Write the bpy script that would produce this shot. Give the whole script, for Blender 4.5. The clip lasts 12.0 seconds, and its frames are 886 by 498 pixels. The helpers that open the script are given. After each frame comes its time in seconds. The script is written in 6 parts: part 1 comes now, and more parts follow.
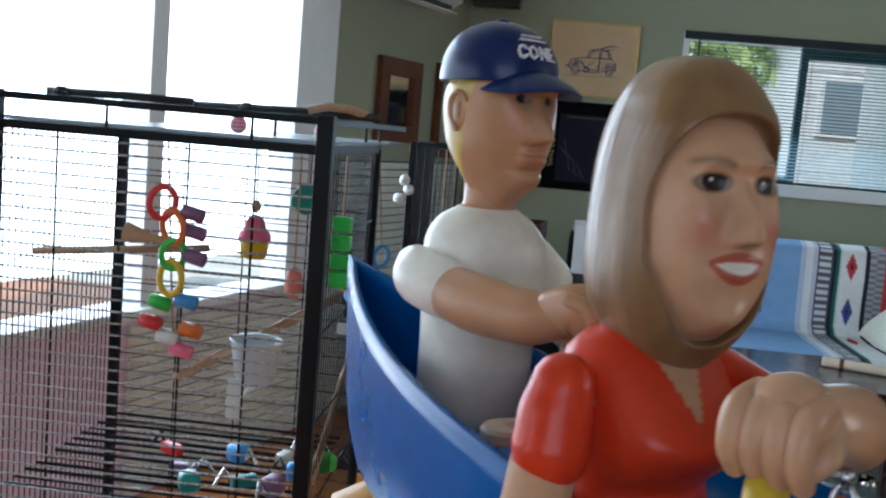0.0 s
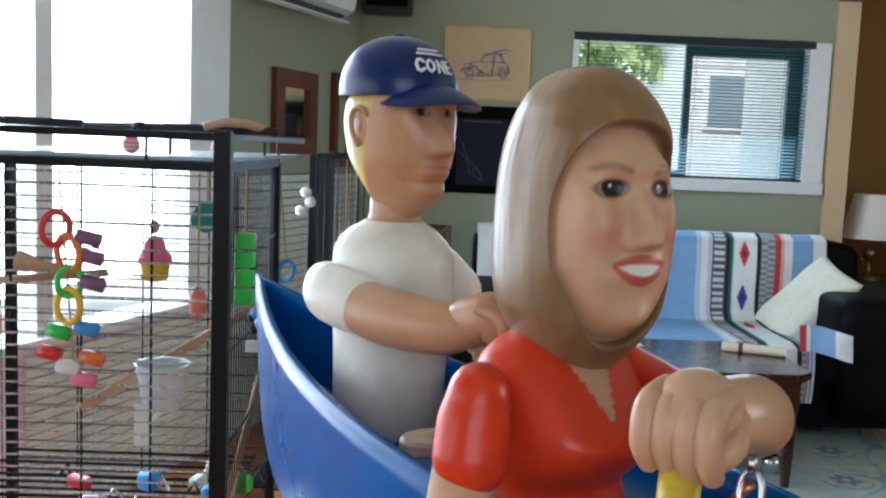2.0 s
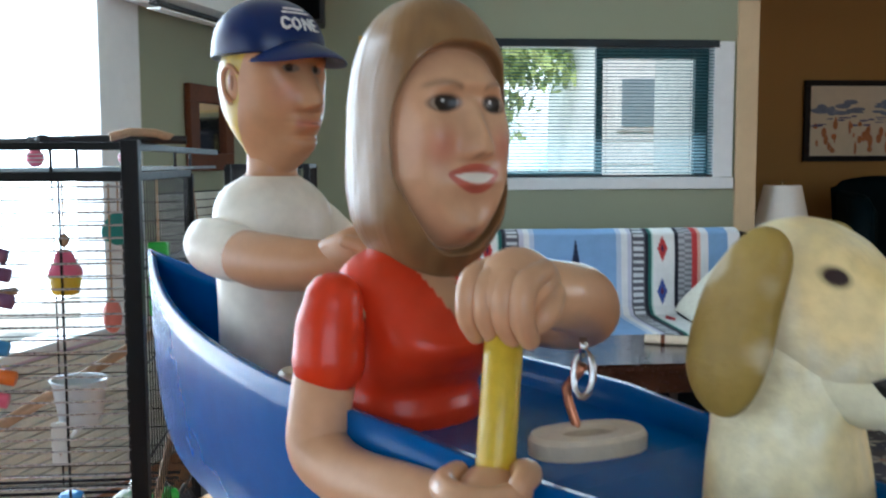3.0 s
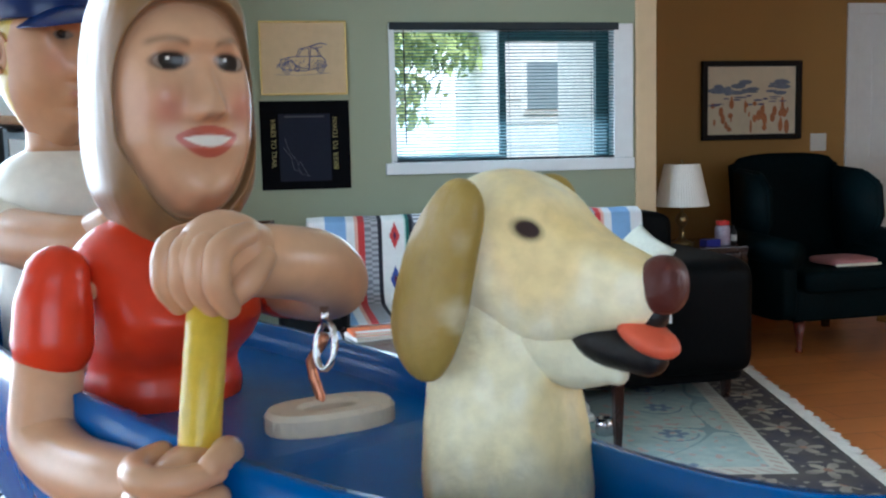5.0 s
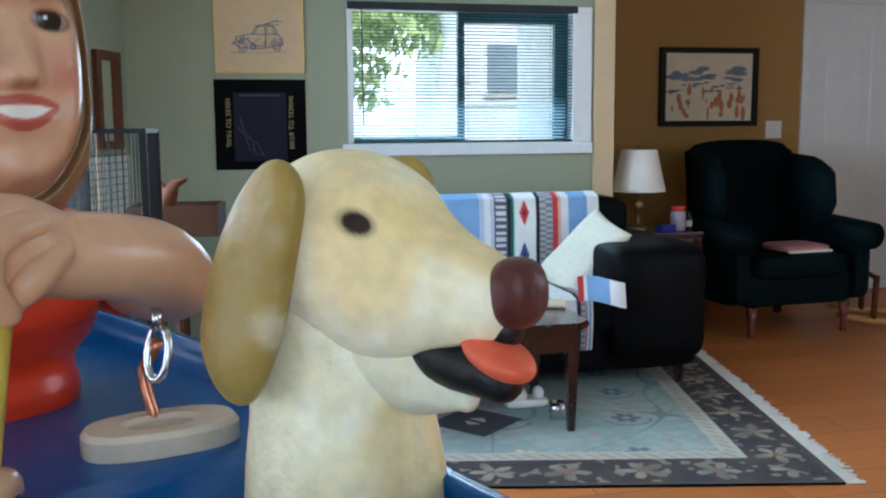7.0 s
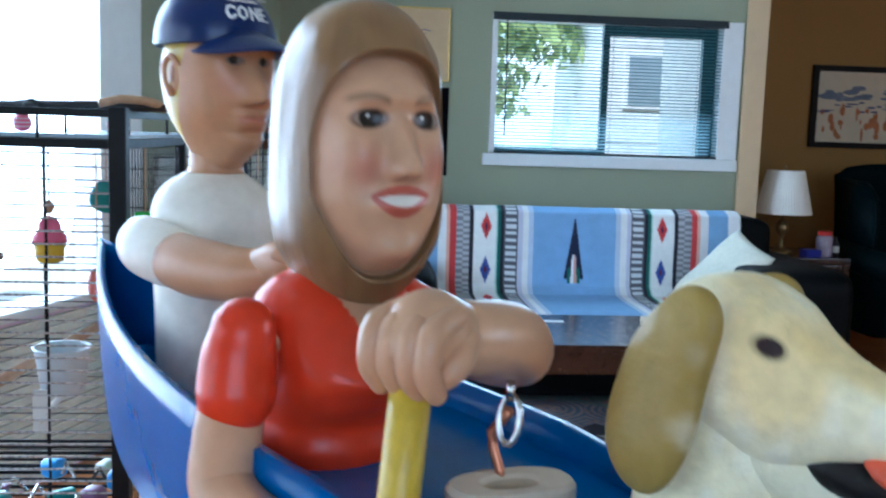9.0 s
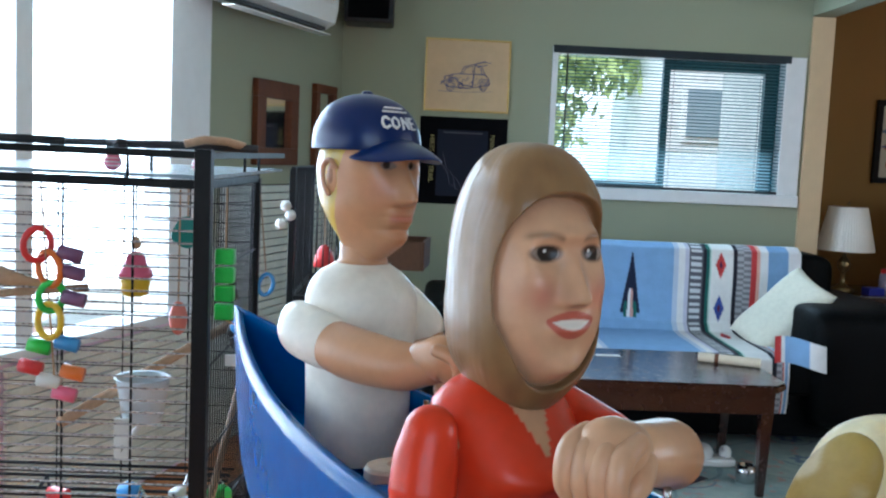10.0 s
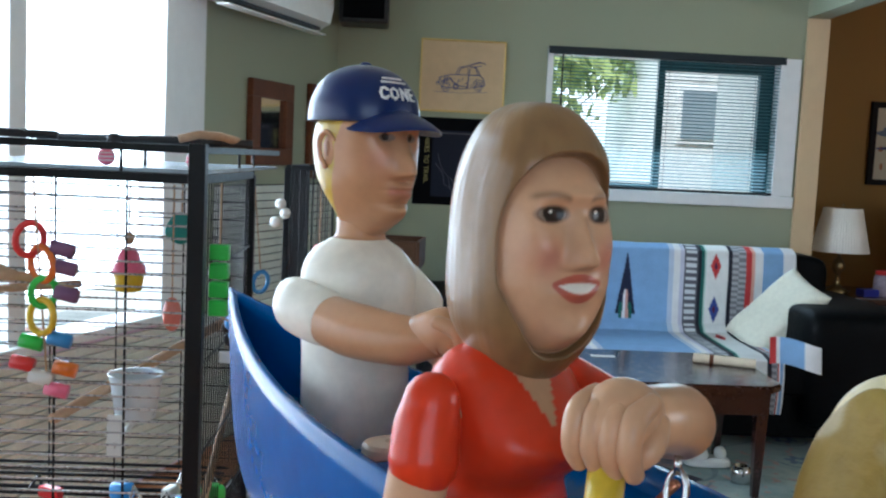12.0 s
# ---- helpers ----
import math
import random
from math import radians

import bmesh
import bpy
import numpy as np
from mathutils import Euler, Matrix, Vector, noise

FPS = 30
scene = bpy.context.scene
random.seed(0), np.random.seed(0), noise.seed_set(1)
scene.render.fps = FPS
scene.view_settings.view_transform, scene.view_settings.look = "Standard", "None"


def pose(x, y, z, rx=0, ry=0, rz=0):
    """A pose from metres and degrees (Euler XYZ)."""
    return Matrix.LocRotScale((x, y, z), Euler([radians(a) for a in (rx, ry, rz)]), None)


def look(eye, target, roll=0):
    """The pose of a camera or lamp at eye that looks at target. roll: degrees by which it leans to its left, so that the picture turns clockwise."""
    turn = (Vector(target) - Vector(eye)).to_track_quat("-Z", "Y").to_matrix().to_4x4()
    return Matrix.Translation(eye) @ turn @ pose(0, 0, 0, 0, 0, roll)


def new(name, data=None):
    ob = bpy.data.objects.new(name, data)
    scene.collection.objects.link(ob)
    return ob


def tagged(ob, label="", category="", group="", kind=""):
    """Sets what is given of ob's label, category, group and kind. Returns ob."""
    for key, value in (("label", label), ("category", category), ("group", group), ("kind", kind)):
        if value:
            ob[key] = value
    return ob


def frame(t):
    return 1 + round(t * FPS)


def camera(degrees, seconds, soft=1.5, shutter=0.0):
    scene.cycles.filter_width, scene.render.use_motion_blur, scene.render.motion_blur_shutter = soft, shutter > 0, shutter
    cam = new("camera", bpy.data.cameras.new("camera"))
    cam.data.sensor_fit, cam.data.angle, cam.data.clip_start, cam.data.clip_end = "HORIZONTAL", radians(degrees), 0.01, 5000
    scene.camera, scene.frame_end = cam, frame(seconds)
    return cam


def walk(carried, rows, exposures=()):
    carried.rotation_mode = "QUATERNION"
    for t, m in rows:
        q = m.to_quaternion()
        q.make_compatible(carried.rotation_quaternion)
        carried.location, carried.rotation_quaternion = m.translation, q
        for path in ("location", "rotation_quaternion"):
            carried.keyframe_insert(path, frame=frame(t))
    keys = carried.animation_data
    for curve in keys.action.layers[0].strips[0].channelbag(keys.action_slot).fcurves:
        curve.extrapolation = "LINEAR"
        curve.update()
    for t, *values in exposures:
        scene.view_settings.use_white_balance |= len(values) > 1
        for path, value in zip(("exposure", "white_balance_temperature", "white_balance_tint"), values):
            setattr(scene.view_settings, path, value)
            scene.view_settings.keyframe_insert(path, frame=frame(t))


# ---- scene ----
cam = camera(50.0, 12.0, soft=2.2, shutter=0.4)

PATH = [
    (0, (-0.018, 0.062, 1.209), (-0.187, 2.043, 0.972), 4.9),
    (0.5, (-0.004, 0.056, 1.212), (-0.149, 2.041, 1.006), 4.8),
    (1, (-0.015, 0.060, 1.208), (-0.080, 2.045, 0.978), 5.1),
    (1.5, (-0.010, 0.062, 1.212), (-0.001, 2.048, 0.976), 3.9),
    (2, (-0.019, 0.060, 1.211), (0.010, 2.048, 1.001), 2.3),
    (2.5, (-0.017, 0.045, 1.208), (0.094, 2.037, 1.066), 1.5),
    (2.7, (-0.010, 0.045, 1.201), (0.133, 2.034, 1.041), 0.8),
    (4.3, (0.009, 0.02, 1.181), (0.28, 1.99, 0.969), -1.9),
    (4.5, (0.016, 0.027, 1.181), (0.307, 1.993, 0.964), -1.6),
    (5, (0.035, 0.048, 1.186), (0.392, 2.004, 0.973), -1.3),
    (5.5, (0.042, 0.053, 1.188), (0.389, 2.008, 0.948), -1.0),
    (6, (0.049, 0.06, 1.185), (0.395, 2.014, 0.933), -1.2),
    (6.5, (0.054, 0.073, 1.185), (0.46, 2.016, 0.935), -0.0),
    (6.7, (0.058, 0.069, 1.185), (0.497, 2.004, 0.934), -0.4),
    (8.3, (0.037, 0.076, 1.184), (0.338, 2.037, 0.933), -1.0),
    (8.5, (0.029, 0.076, 1.186), (0.281, 2.044, 0.937), -0.8),
    (9, (0.015, 0.059, 1.202), (0.192, 2.036, 0.961), 1.8),
    (9.5, (-0.004, 0.04, 1.222), (0.106, 2.027, 1.021), 3.0),
    (10, (-0.014, 0.035, 1.225), (0.054, 2.025, 1.034), 2.6),
    (10.5, (-0.015, 0.036, 1.224), (0.046, 2.026, 1.042), 1.9),
    (11, (-0.013, 0.041, 1.216), (0.067, 2.029, 1.015), 1.3),
    (11.5, (-0.009, 0.044, 1.215), (0.093, 2.033, 1.035), 1.1),
    (12, (-0.015, 0.042, 1.215), (0.064, 2.032, 1.03), 2.7),
]
EXPOSURES = [(0, -0.58, 5500, 11), (1, -0.65, 5500, 11), (1.5, -0.35, 5600, 10), (2, -0.05, 5650, 10), (2.5, -0.2, 5700, 10), (4.5, 0.07, 5450, 10), (5.5, 0.2, 5400, 10), (6.5, 0.24, 5350, 10), (8.5, 0.22, 4950, 10), (9, 0.07, 4850, 8), (9.5, 0.07, 4950, 8), (10.5, -0.13, 5500, 9), (11, -0.2, 5500, 9), (11.5, -0.08, 5500, 9), (12, -0.13, 5500, 9)]
walk(cam, [(t, look(eye, target, roll)) for t, eye, target, roll in PATH], EXPOSURES)

# ---- light ----
world = bpy.data.worlds.new("world")
scene.world = world
world.use_nodes = True
wn, wl = world.node_tree.nodes, world.node_tree.links
sky = wn.new("ShaderNodeTexSky")
sky.sky_type = "NISHITA"
sky.sun_disc = False
sky.sun_elevation, sky.sun_rotation = radians(50), radians(-153)
wl.new(sky.outputs["Color"], wn["Background"].inputs["Color"])
wn["Background"].inputs["Strength"].default_value = 0.12

sun = new("sun", bpy.data.lights.new("sun", "SUN"))
sun.data.energy, sun.data.angle, sun.data.color = 4.5, radians(0.5), (1.0, 0.95, 0.86)
sun.matrix_world = look((-3.0, -3.5, 8), (0, 2.5, 0))


def area_light(name, eye, target, w, h, watts, color):
    ob = new(name, bpy.data.lights.new(name, "AREA"))
    ob.data.shape, ob.data.size, ob.data.size_y, ob.data.energy, ob.data.color = "RECTANGLE", w, h, watts, color
    ob.matrix_world = look(eye, target)
    return ob


# the sky's light through the patio and back windows, then two added fill lamps
area_light("patio_daylight", (-1.38, 2.647, 1.45), (0.68, 1.897, 0.95), 2.45, 1.6, 92, (0.84, 0.95, 1.0))
area_light("back_daylight", (1.29, 4.93, 1.45), (1.29, 0, 0.9), 1.1, 0.65, 12, (0.72, 0.92, 1.0))
# added fill from behind the viewer, no window known there
area_light("rear_fill", (0.2, -2.3, 1.6), (-0.5, 2.2, 0.8), 2.0, 1.2, 18, (0.88, 0.96, 1.0))
# added lamp that brightens the patio wall and the carvings from the right
area_light("side_room_fill", (4.7, 0.9, 1.6), (-0.8, 2.3, 0.8), 1.8, 1.3, 34, (0.95, 0.95, 0.92))


# ---- materials ----
def mat(name, color, rough=0.5, var=0.15, scale=20.0, bump=0.1, metal=0.0, coat=0.0, fine=None, spec=0.5):
    """A surface with stains at one scale, grain at another, and a fine relief."""
    m = bpy.data.materials.new(name)
    m.use_nodes = True
    n, l = m.node_tree.nodes, m.node_tree.links
    b = n["Principled BSDF"]
    b.inputs["Roughness"].default_value = rough
    b.inputs["Metallic"].default_value = metal
    b.inputs["Coat Weight"].default_value = coat
    b.inputs["Coat Roughness"].default_value = 0.19
    b.inputs["Specular IOR Level"].default_value = spec
    tc = n.new("ShaderNodeTexCoord")
    big, small = n.new("ShaderNodeTexNoise"), n.new("ShaderNodeTexNoise")
    for t, s in ((big, scale * 0.17), (small, fine or scale * 2.0)):
        t.inputs["Scale"].default_value = s
        t.inputs["Detail"].default_value = 5
        l.new(tc.outputs["Object"], t.inputs["Vector"])
    add = n.new("ShaderNodeMath")
    add.operation = "ADD"
    l.new(big.outputs["Fac"], add.inputs[0])
    l.new(small.outputs["Fac"], add.inputs[1])
    ramp = n.new("ShaderNodeMapRange")
    ramp.inputs["From Min"].default_value, ramp.inputs["From Max"].default_value = 0.6, 1.4
    ramp.inputs["To Min"].default_value, ramp.inputs["To Max"].default_value = 1 - var, 1 + var
    l.new(add.outputs[0], ramp.inputs["Value"])
    mul = n.new("ShaderNodeMix")
    mul.data_type, mul.blend_type = "RGBA", "MULTIPLY"
    mul.inputs["Factor"].default_value = 1
    mul.inputs["A"].default_value = (*color, 1)
    l.new(ramp.outputs["Result"], mul.inputs["B"])
    l.new(mul.outputs["Result"], b.inputs["Base Color"])
    rr = n.new("ShaderNodeMapRange")
    rr.inputs["To Min"].default_value, rr.inputs["To Max"].default_value = max(rough - 0.1, 0.02), min(rough + 0.1, 1)
    l.new(small.outputs["Fac"], rr.inputs["Value"])
    l.new(rr.outputs["Result"], b.inputs["Roughness"])
    if bump:
        bp = n.new("ShaderNodeBump")
        bp.inputs["Strength"].default_value = bump
        bp.inputs["Distance"].default_value = 0.3 / scale
        l.new(add.outputs[0], bp.inputs["Height"])
        l.new(bp.outputs["Normal"], b.inputs["Normal"])
    return m


def glow(name, color, strength):
    m = bpy.data.materials.new(name)
    m.use_nodes = True
    b = m.node_tree.nodes["Principled BSDF"]
    b.inputs["Base Color"].default_value = (*color, 1)
    b.inputs["Emission Color"].default_value = (*color, 1)
    b.inputs["Emission Strength"].default_value = strength
    return m


def glass(name, color=(1, 1, 1), rough=0.0):
    m = bpy.data.materials.new(name)
    m.use_nodes = True
    b = m.node_tree.nodes["Principled BSDF"]
    b.inputs["Base Color"].default_value = (*color, 1)
    b.inputs["Roughness"].default_value = rough
    b.inputs["Transmission Weight"].default_value = 1
    b.inputs["IOR"].default_value = 1.1
    return m


def painted_wood(name, rough=0.35, coat=0.26, scale=130.0, bump=0.0, var=0.09):
    """Hand-painted carving: the paint's colours lie on the mesh as its 'paint' attribute, with brush marks and knife facets."""
    m = mat(name, (1, 1, 1), rough, var, scale, bump, coat=coat, spec=0.3)
    n, l = m.node_tree.nodes, m.node_tree.links
    at = n.new("ShaderNodeAttribute")
    at.attribute_name = "paint"
    mixer = next(x for x in n if x.bl_idname == "ShaderNodeMix")
    l.new(at.outputs["Color"], mixer.inputs["A"])
    return m


def laminate(name):
    m = mat(name, (0.42, 0.15, 0.045), 0.36, 0.10, 4.0, 0.0, fine=14, spec=0.32)
    n, l = m.node_tree.nodes, m.node_tree.links
    br = n.new("ShaderNodeTexBrick")
    br.inputs["Color1"].default_value = (0.56, 0.20, 0.055, 1)
    br.inputs["Color2"].default_value = (0.47, 0.16, 0.043, 1)
    br.inputs["Mortar"].default_value = (0.22, 0.075, 0.03, 1)
    br.inputs["Scale"].default_value = 1
    br.inputs["Mortar Size"].default_value = 0.0025
    br.inputs["Brick Width"].default_value, br.inputs["Row Height"].default_value = 1.2, 0.19
    tc = next(x for x in n if x.bl_idname == "ShaderNodeTexCoord")
    l.new(tc.outputs["Object"], br.inputs["Vector"])
    mixer = next(x for x in n if x.bl_idname == "ShaderNodeMix")
    l.new(br.outputs["Color"], mixer.inputs["A"])
    for k in [k for k in l if k.to_socket.name == "Roughness"]:
        l.remove(k)
    return m


GREEN = mat("sage_wall_paint", (0.325, 0.35, 0.245), 0.75, 0.04, 6, 0.03, fine=300)
ORANGE = mat("ochre_wall_paint", (0.37, 0.205, 0.055), 0.75, 0.06, 6, 0.03, fine=300)
TAN = mat("tan_trim_paint", (0.66, 0.50, 0.30), 0.6, 0.06, 8, 0.02)
CEIL = mat("ceiling_paint", (0.50, 0.53, 0.45), 0.85, 0.04, 6, 0.04, fine=200)
WHITE = mat("white_trim_paint", (0.78, 0.80, 0.80), 0.45, 0.05, 10, 0.02)
# pale wall; part of its pink is lens flare put into the colour
FLAREWALL = mat("pink_flare_wall_paint", (0.86, 0.70, 0.82), 0.8, 0.05, 8, 0.03)
FLOOR = laminate("laminate_floor")
SLAT = mat("weathered_slats", (0.70, 0.72, 0.64), 0.6, 0.15, 30, 0.2)
BLACKMETAL = mat("black_powder_coat", (0.008, 0.009, 0.011), 0.38, 0.2, 60, 0.03, spec=0.22)
# black front bars; the window's sheen on them is put into a lighter grey
SHEENBARS = mat("sheen_grey_bar_coat", (0.46, 0.47, 0.49), 0.28, 0.3, 60, 0.05, metal=0.4)
# grey trays; the sky mirrored in the roof tray is put into the blue
SKYTRAY = mat("sky_tinted_cage_tray", (0.44, 0.53, 0.60), 0.2, 0.2, 20, 0.05)
BLUEPAINT = mat("glossy_blue_paint", (0.0, 0.098, 0.36), 0.22, 0.12, 60, 0.0, spec=0.22)
PAINTED = painted_wood("hand_painted_carving")
DOGPAINT = painted_wood("brushed_dog_paint", 0.45, 0.08, 160, 0.35, 0.16)
YELLOW = mat("yellow_painted_dowel", (0.62, 0.43, 0.025), 0.4, 0.18, 200, 0.2, coat=0.3)
BEIGE = mat("cream_painted_block", (0.66, 0.56, 0.43), 0.5, 0.12, 160, 0.2, coat=0.2)
COPPER = mat("copper_wire", (0.50, 0.20, 0.11), 0.3, 0.2, 300, 0.1, metal=0.9)
STEEL = mat("bright_steel", (0.62, 0.62, 0.64), 0.2, 0.1, 300, 0.05, metal=1.0)
DARKWOOD = mat("dark_mahogany", (0.026, 0.009, 0.007), 0.25, 0.3, 25, 0.05, coat=0.35)
BROWNWOOD = mat("brown_frame_wood", (0.13, 0.045, 0.020), 0.55, 0.3, 30, 0.1, spec=0.2)
PINEWOOD = mat("honey_pine", (0.62, 0.33, 0.09), 0.35, 0.2, 30, 0.1, coat=0.3)
GOLD = mat("gold_frame", (0.60, 0.42, 0.14), 0.35, 0.15, 60, 0.1, metal=0.6)
PARCH = mat("tan_mat_paper", (0.60, 0.44, 0.26), 0.8, 0.08, 12, 0.02)
INK = mat("blue_ink", (0.12, 0.13, 0.25), 0.8, 0.3, 60, 0.0)
BLACKCLOTH = mat("black_cloth", (0.003, 0.003, 0.004), 0.9, 0.3, 60, 0.1, spec=0.1)
NAVYINK = mat("navy_print", (0.005, 0.007, 0.020), 0.9, 0.2, 60, 0.0)
GOLDINK = mat("gold_print", (0.34, 0.29, 0.11), 0.8, 0.1, 60, 0.0)
LEATHER = mat("black_leather", (0.0025, 0.003, 0.0035), 0.55, 0.3, 25, 0.2, spec=0.09)
TEAL = mat("dark_teal_upholstery", (0.0015, 0.008, 0.010), 0.55, 0.4, 18, 0.2, spec=0.07)
PILLOW = mat("cream_pillow", (0.70, 0.68, 0.56), 0.9, 0.1, 25, 0.15)
PINKPAD = mat("dusty_pink_cushion", (0.45, 0.19, 0.19), 0.9, 0.15, 40, 0.15)
SHADE = mat("lamp_shade_linen", (0.80, 0.77, 0.70), 0.85, 0.05, 60, 0.05)
BRASS = mat("antique_brass", (0.30, 0.22, 0.10), 0.3, 0.2, 60, 0.05, metal=0.9)
PLASTICW = mat("white_plastic", (0.74, 0.75, 0.72), 0.35, 0.05, 20, 0.02)
DARKPLASTIC = mat("dark_plastic", (0.010, 0.010, 0.012), 0.45, 0.2, 30, 0.05)
BLINDM = mat("teal_blind_slat", (0.07, 0.21, 0.25), 0.4, 0.15, 20, 0.02)
BLINDRAIL = mat("dark_blind_rail", (0.008, 0.016, 0.022), 0.5, 0.2, 20, 0.02)
CLEAR = glass("window_glass")
CUPPLASTIC = mat("milky_plastic_cup", (0.66, 0.74, 0.78), 0.3, 0.1, 30, 0.02)
MIRRORM = mat("mirror_silver", (0.85, 0.87, 0.86), 0.03, 0.02, 10, 0.0, metal=1.0)


def toy(name, c):
    return mat(name, c, 0.35, 0.1, 60, 0.05, coat=0.2)


RED, LIME, YEL, SKYB, PURPLE, PINK, ORNG = (toy(n, c) for n, c in (
    ("toy_red", (0.65, 0.03, 0.03)), ("toy_green", (0.05, 0.55, 0.06)), ("toy_yellow", (0.75, 0.50, 0.02)), ("toy_blue", (0.05, 0.28, 0.65)),
    ("toy_purple", (0.20, 0.09, 0.20)), ("toy_pink", (0.80, 0.16, 0.28)), ("toy_orange", (0.75, 0.18, 0.02))))
TOYTEAL = toy("toy_teal", (0.02, 0.25, 0.22))


# ---- mesh helpers ----
def link_mesh(name, bm, material, parent=None, label="", smooth=False, normals=True):
    me = bpy.data.meshes.new(name)
    if normals:
        bmesh.ops.recalc_face_normals(bm, faces=bm.faces)
    bm.to_mesh(me)
    bm.free()
    for m in material if isinstance(material, (list, tuple)) else [material]:
        me.materials.append(m)
    if smooth:
        me.shade_smooth()
    ob = new(name, me)
    if parent:
        ob.parent = parent
    if label:
        ob["label"] = label
    return ob


part = link_mesh


def thing(name, label, category, at=(0, 0, 0), rz=0.0, group="", kind=""):
    ob = new(name)
    ob.matrix_world = pose(*at, 0, 0, rz)
    ob.empty_display_size = 0.05
    return tagged(ob, label, category, group, kind)


def box(bm, x0, x1, y0, y1, z0, z1, bevel=0.0, rot=None):
    r = bmesh.ops.create_cube(bm, size=1)
    vs = r["verts"]
    for v in vs:
        v.co = Vector((x0 + (v.co.x + 0.5) * (x1 - x0), y0 + (v.co.y + 0.5) * (y1 - y0), z0 + (v.co.z + 0.5) * (z1 - z0)))
    if rot:
        bmesh.ops.transform(bm, matrix=rot, verts=vs)
    if bevel:
        es = list({e for v in vs for e in v.link_edges})
        bmesh.ops.bevel(bm, geom=es, offset=bevel, segments=2, affect="EDGES", profile=0.6)
    return bm


def boxm(*a, **k):
    return box(bmesh.new(), *a, **k)


def revolve(profile, seg=24, bm=None, at=(0, 0, 0)):
    """A turned shape from (radius, height) pairs."""
    bm = bm or bmesh.new()
    rings = []
    for r, z in profile:
        rings.append([bm.verts.new((at[0] + r * math.cos(2 * math.pi * k / seg), at[1] + r * math.sin(2 * math.pi * k / seg), at[2] + z)) for k in range(seg)])
    for a, b in zip(rings, rings[1:]):
        for k in range(seg):
            bm.faces.new((a[k], a[(k + 1) % seg], b[(k + 1) % seg], b[k]))
    for ring in (rings[0], rings[-1]):
        bm.faces.new(ring)
    return bm


def tube(points, radius, bm=None, seg=10, closed=False, cap=True):
    """A round bar along points; radius may be a list."""
    bm = bm or bmesh.new()
    pts = [Vector(p) for p in points]
    n = len(pts)
    rad = radius if isinstance(radius, (list, tuple)) else [radius] * n
    rings, side = [], None
    for i, p in enumerate(pts):
        a, b = (pts[i - 1], pts[(i + 1) % n]) if closed else (pts[max(i - 1, 0)], pts[min(i + 1, n - 1)])
        t = (b - a).normalized()
        if side is None:
            side = t.orthogonal().normalized()
        side = (side - t * side.dot(t)).normalized()
        up = t.cross(side)
        rings.append([bm.verts.new(p + rad[i] * (math.cos(2 * math.pi * k / seg) * side + math.sin(2 * math.pi * k / seg) * up)) for k in range(seg)])
    for i in range(n if closed else n - 1):
        a, b = rings[i], rings[(i + 1) % n]
        for k in range(seg):
            bm.faces.new((a[k], a[(k + 1) % seg], b[(k + 1) % seg], b[k]))
    if cap and not closed:
        bm.faces.new(rings[0]), bm.faces.new(rings[-1])
    return bm


def ellipsoid(c, r, bm=None, seg=20, rings=12, m=None):
    bm = bm or bmesh.new()
    made = bmesh.ops.create_uvsphere(bm, u_segments=seg, v_segments=rings, radius=1)["verts"]
    for v in made:
        v.co = Vector(c) + (m or Matrix.Identity(3)) @ Vector((v.co.x * r[0], v.co.y * r[1], v.co.z * r[2]))
    return bm


def cushion(x0, x1, y0, y1, z0, z1, puff=0.3, n=14, bm=None, rot=None):
    """A stuffed block: flat below, swollen above, with soft corners."""
    bm = bm or bmesh.new()
    made = bmesh.ops.create_uvsphere(bm, u_segments=4 * n, v_segments=2 * n, radius=1)["verts"]
    for v in made:
        p = [math.copysign(abs(c) ** puff, c) for c in v.co]
        v.co = Vector(((x0 + x1) / 2 + p[0] * (x1 - x0) / 2, (y0 + y1) / 2 + p[1] * (y1 - y0) / 2, (z0 + z1) / 2 + p[2] * (z1 - z0) / 2))
    if rot:
        bmesh.ops.transform(bm, matrix=rot, verts=made)
    return bm


def words(name, text, size, material, m, parent, depth=0.001):
    cu = bpy.data.curves.new(name, "FONT")
    cu.body, cu.size, cu.extrude, cu.align_x, cu.align_y = text, size, depth, "CENTER", "CENTER"
    cu.materials.append(material)
    ob = new(name, cu)
    ob.parent = parent
    ob.matrix_local = m
    return ob


def mixc(a, b, t):
    t = min(max(t, 0.0), 1.0)
    return tuple(p + (q - p) * t for p, q in zip(a, b))


def step(a, b, x):
    t = min(max((x - a) / (b - a), 0.0), 1.0)
    return t * t * (3 - 2 * t)


def bell(x, w):
    return math.exp(-(x / w) ** 2)


# ---- the room ----
def structure(name, bm, material, label, category):
    return tagged(link_mesh(name, bm, material), label, category, kind="structure")


LX, LY = -0.343, -0.939          # the patio wall runs from the corner towards the viewer
CORNER = (-0.40, 4.95)
PATIO_ANGLE = math.degrees(math.atan2(LY, LX))
WALL = Matrix.Translation((CORNER[0], CORNER[1], 0)) @ Euler((0, 0, radians(PATIO_ANGLE))).to_matrix().to_4x4()   # x along the wall, +y into the room
H = 2.45


def placed(ob, m):
    ob.matrix_world = m
    return ob


floor = structure("floor", boxm(-4, 6.5, -2.6, 6.3, -0.1, 0), FLOOR, "orange-brown wood laminate floor", "floor")
structure("ceiling", boxm(-4, 6.5, -2.6, 6.3, H, H + 0.1), CEIL, "pale painted ceiling", "ceiling")

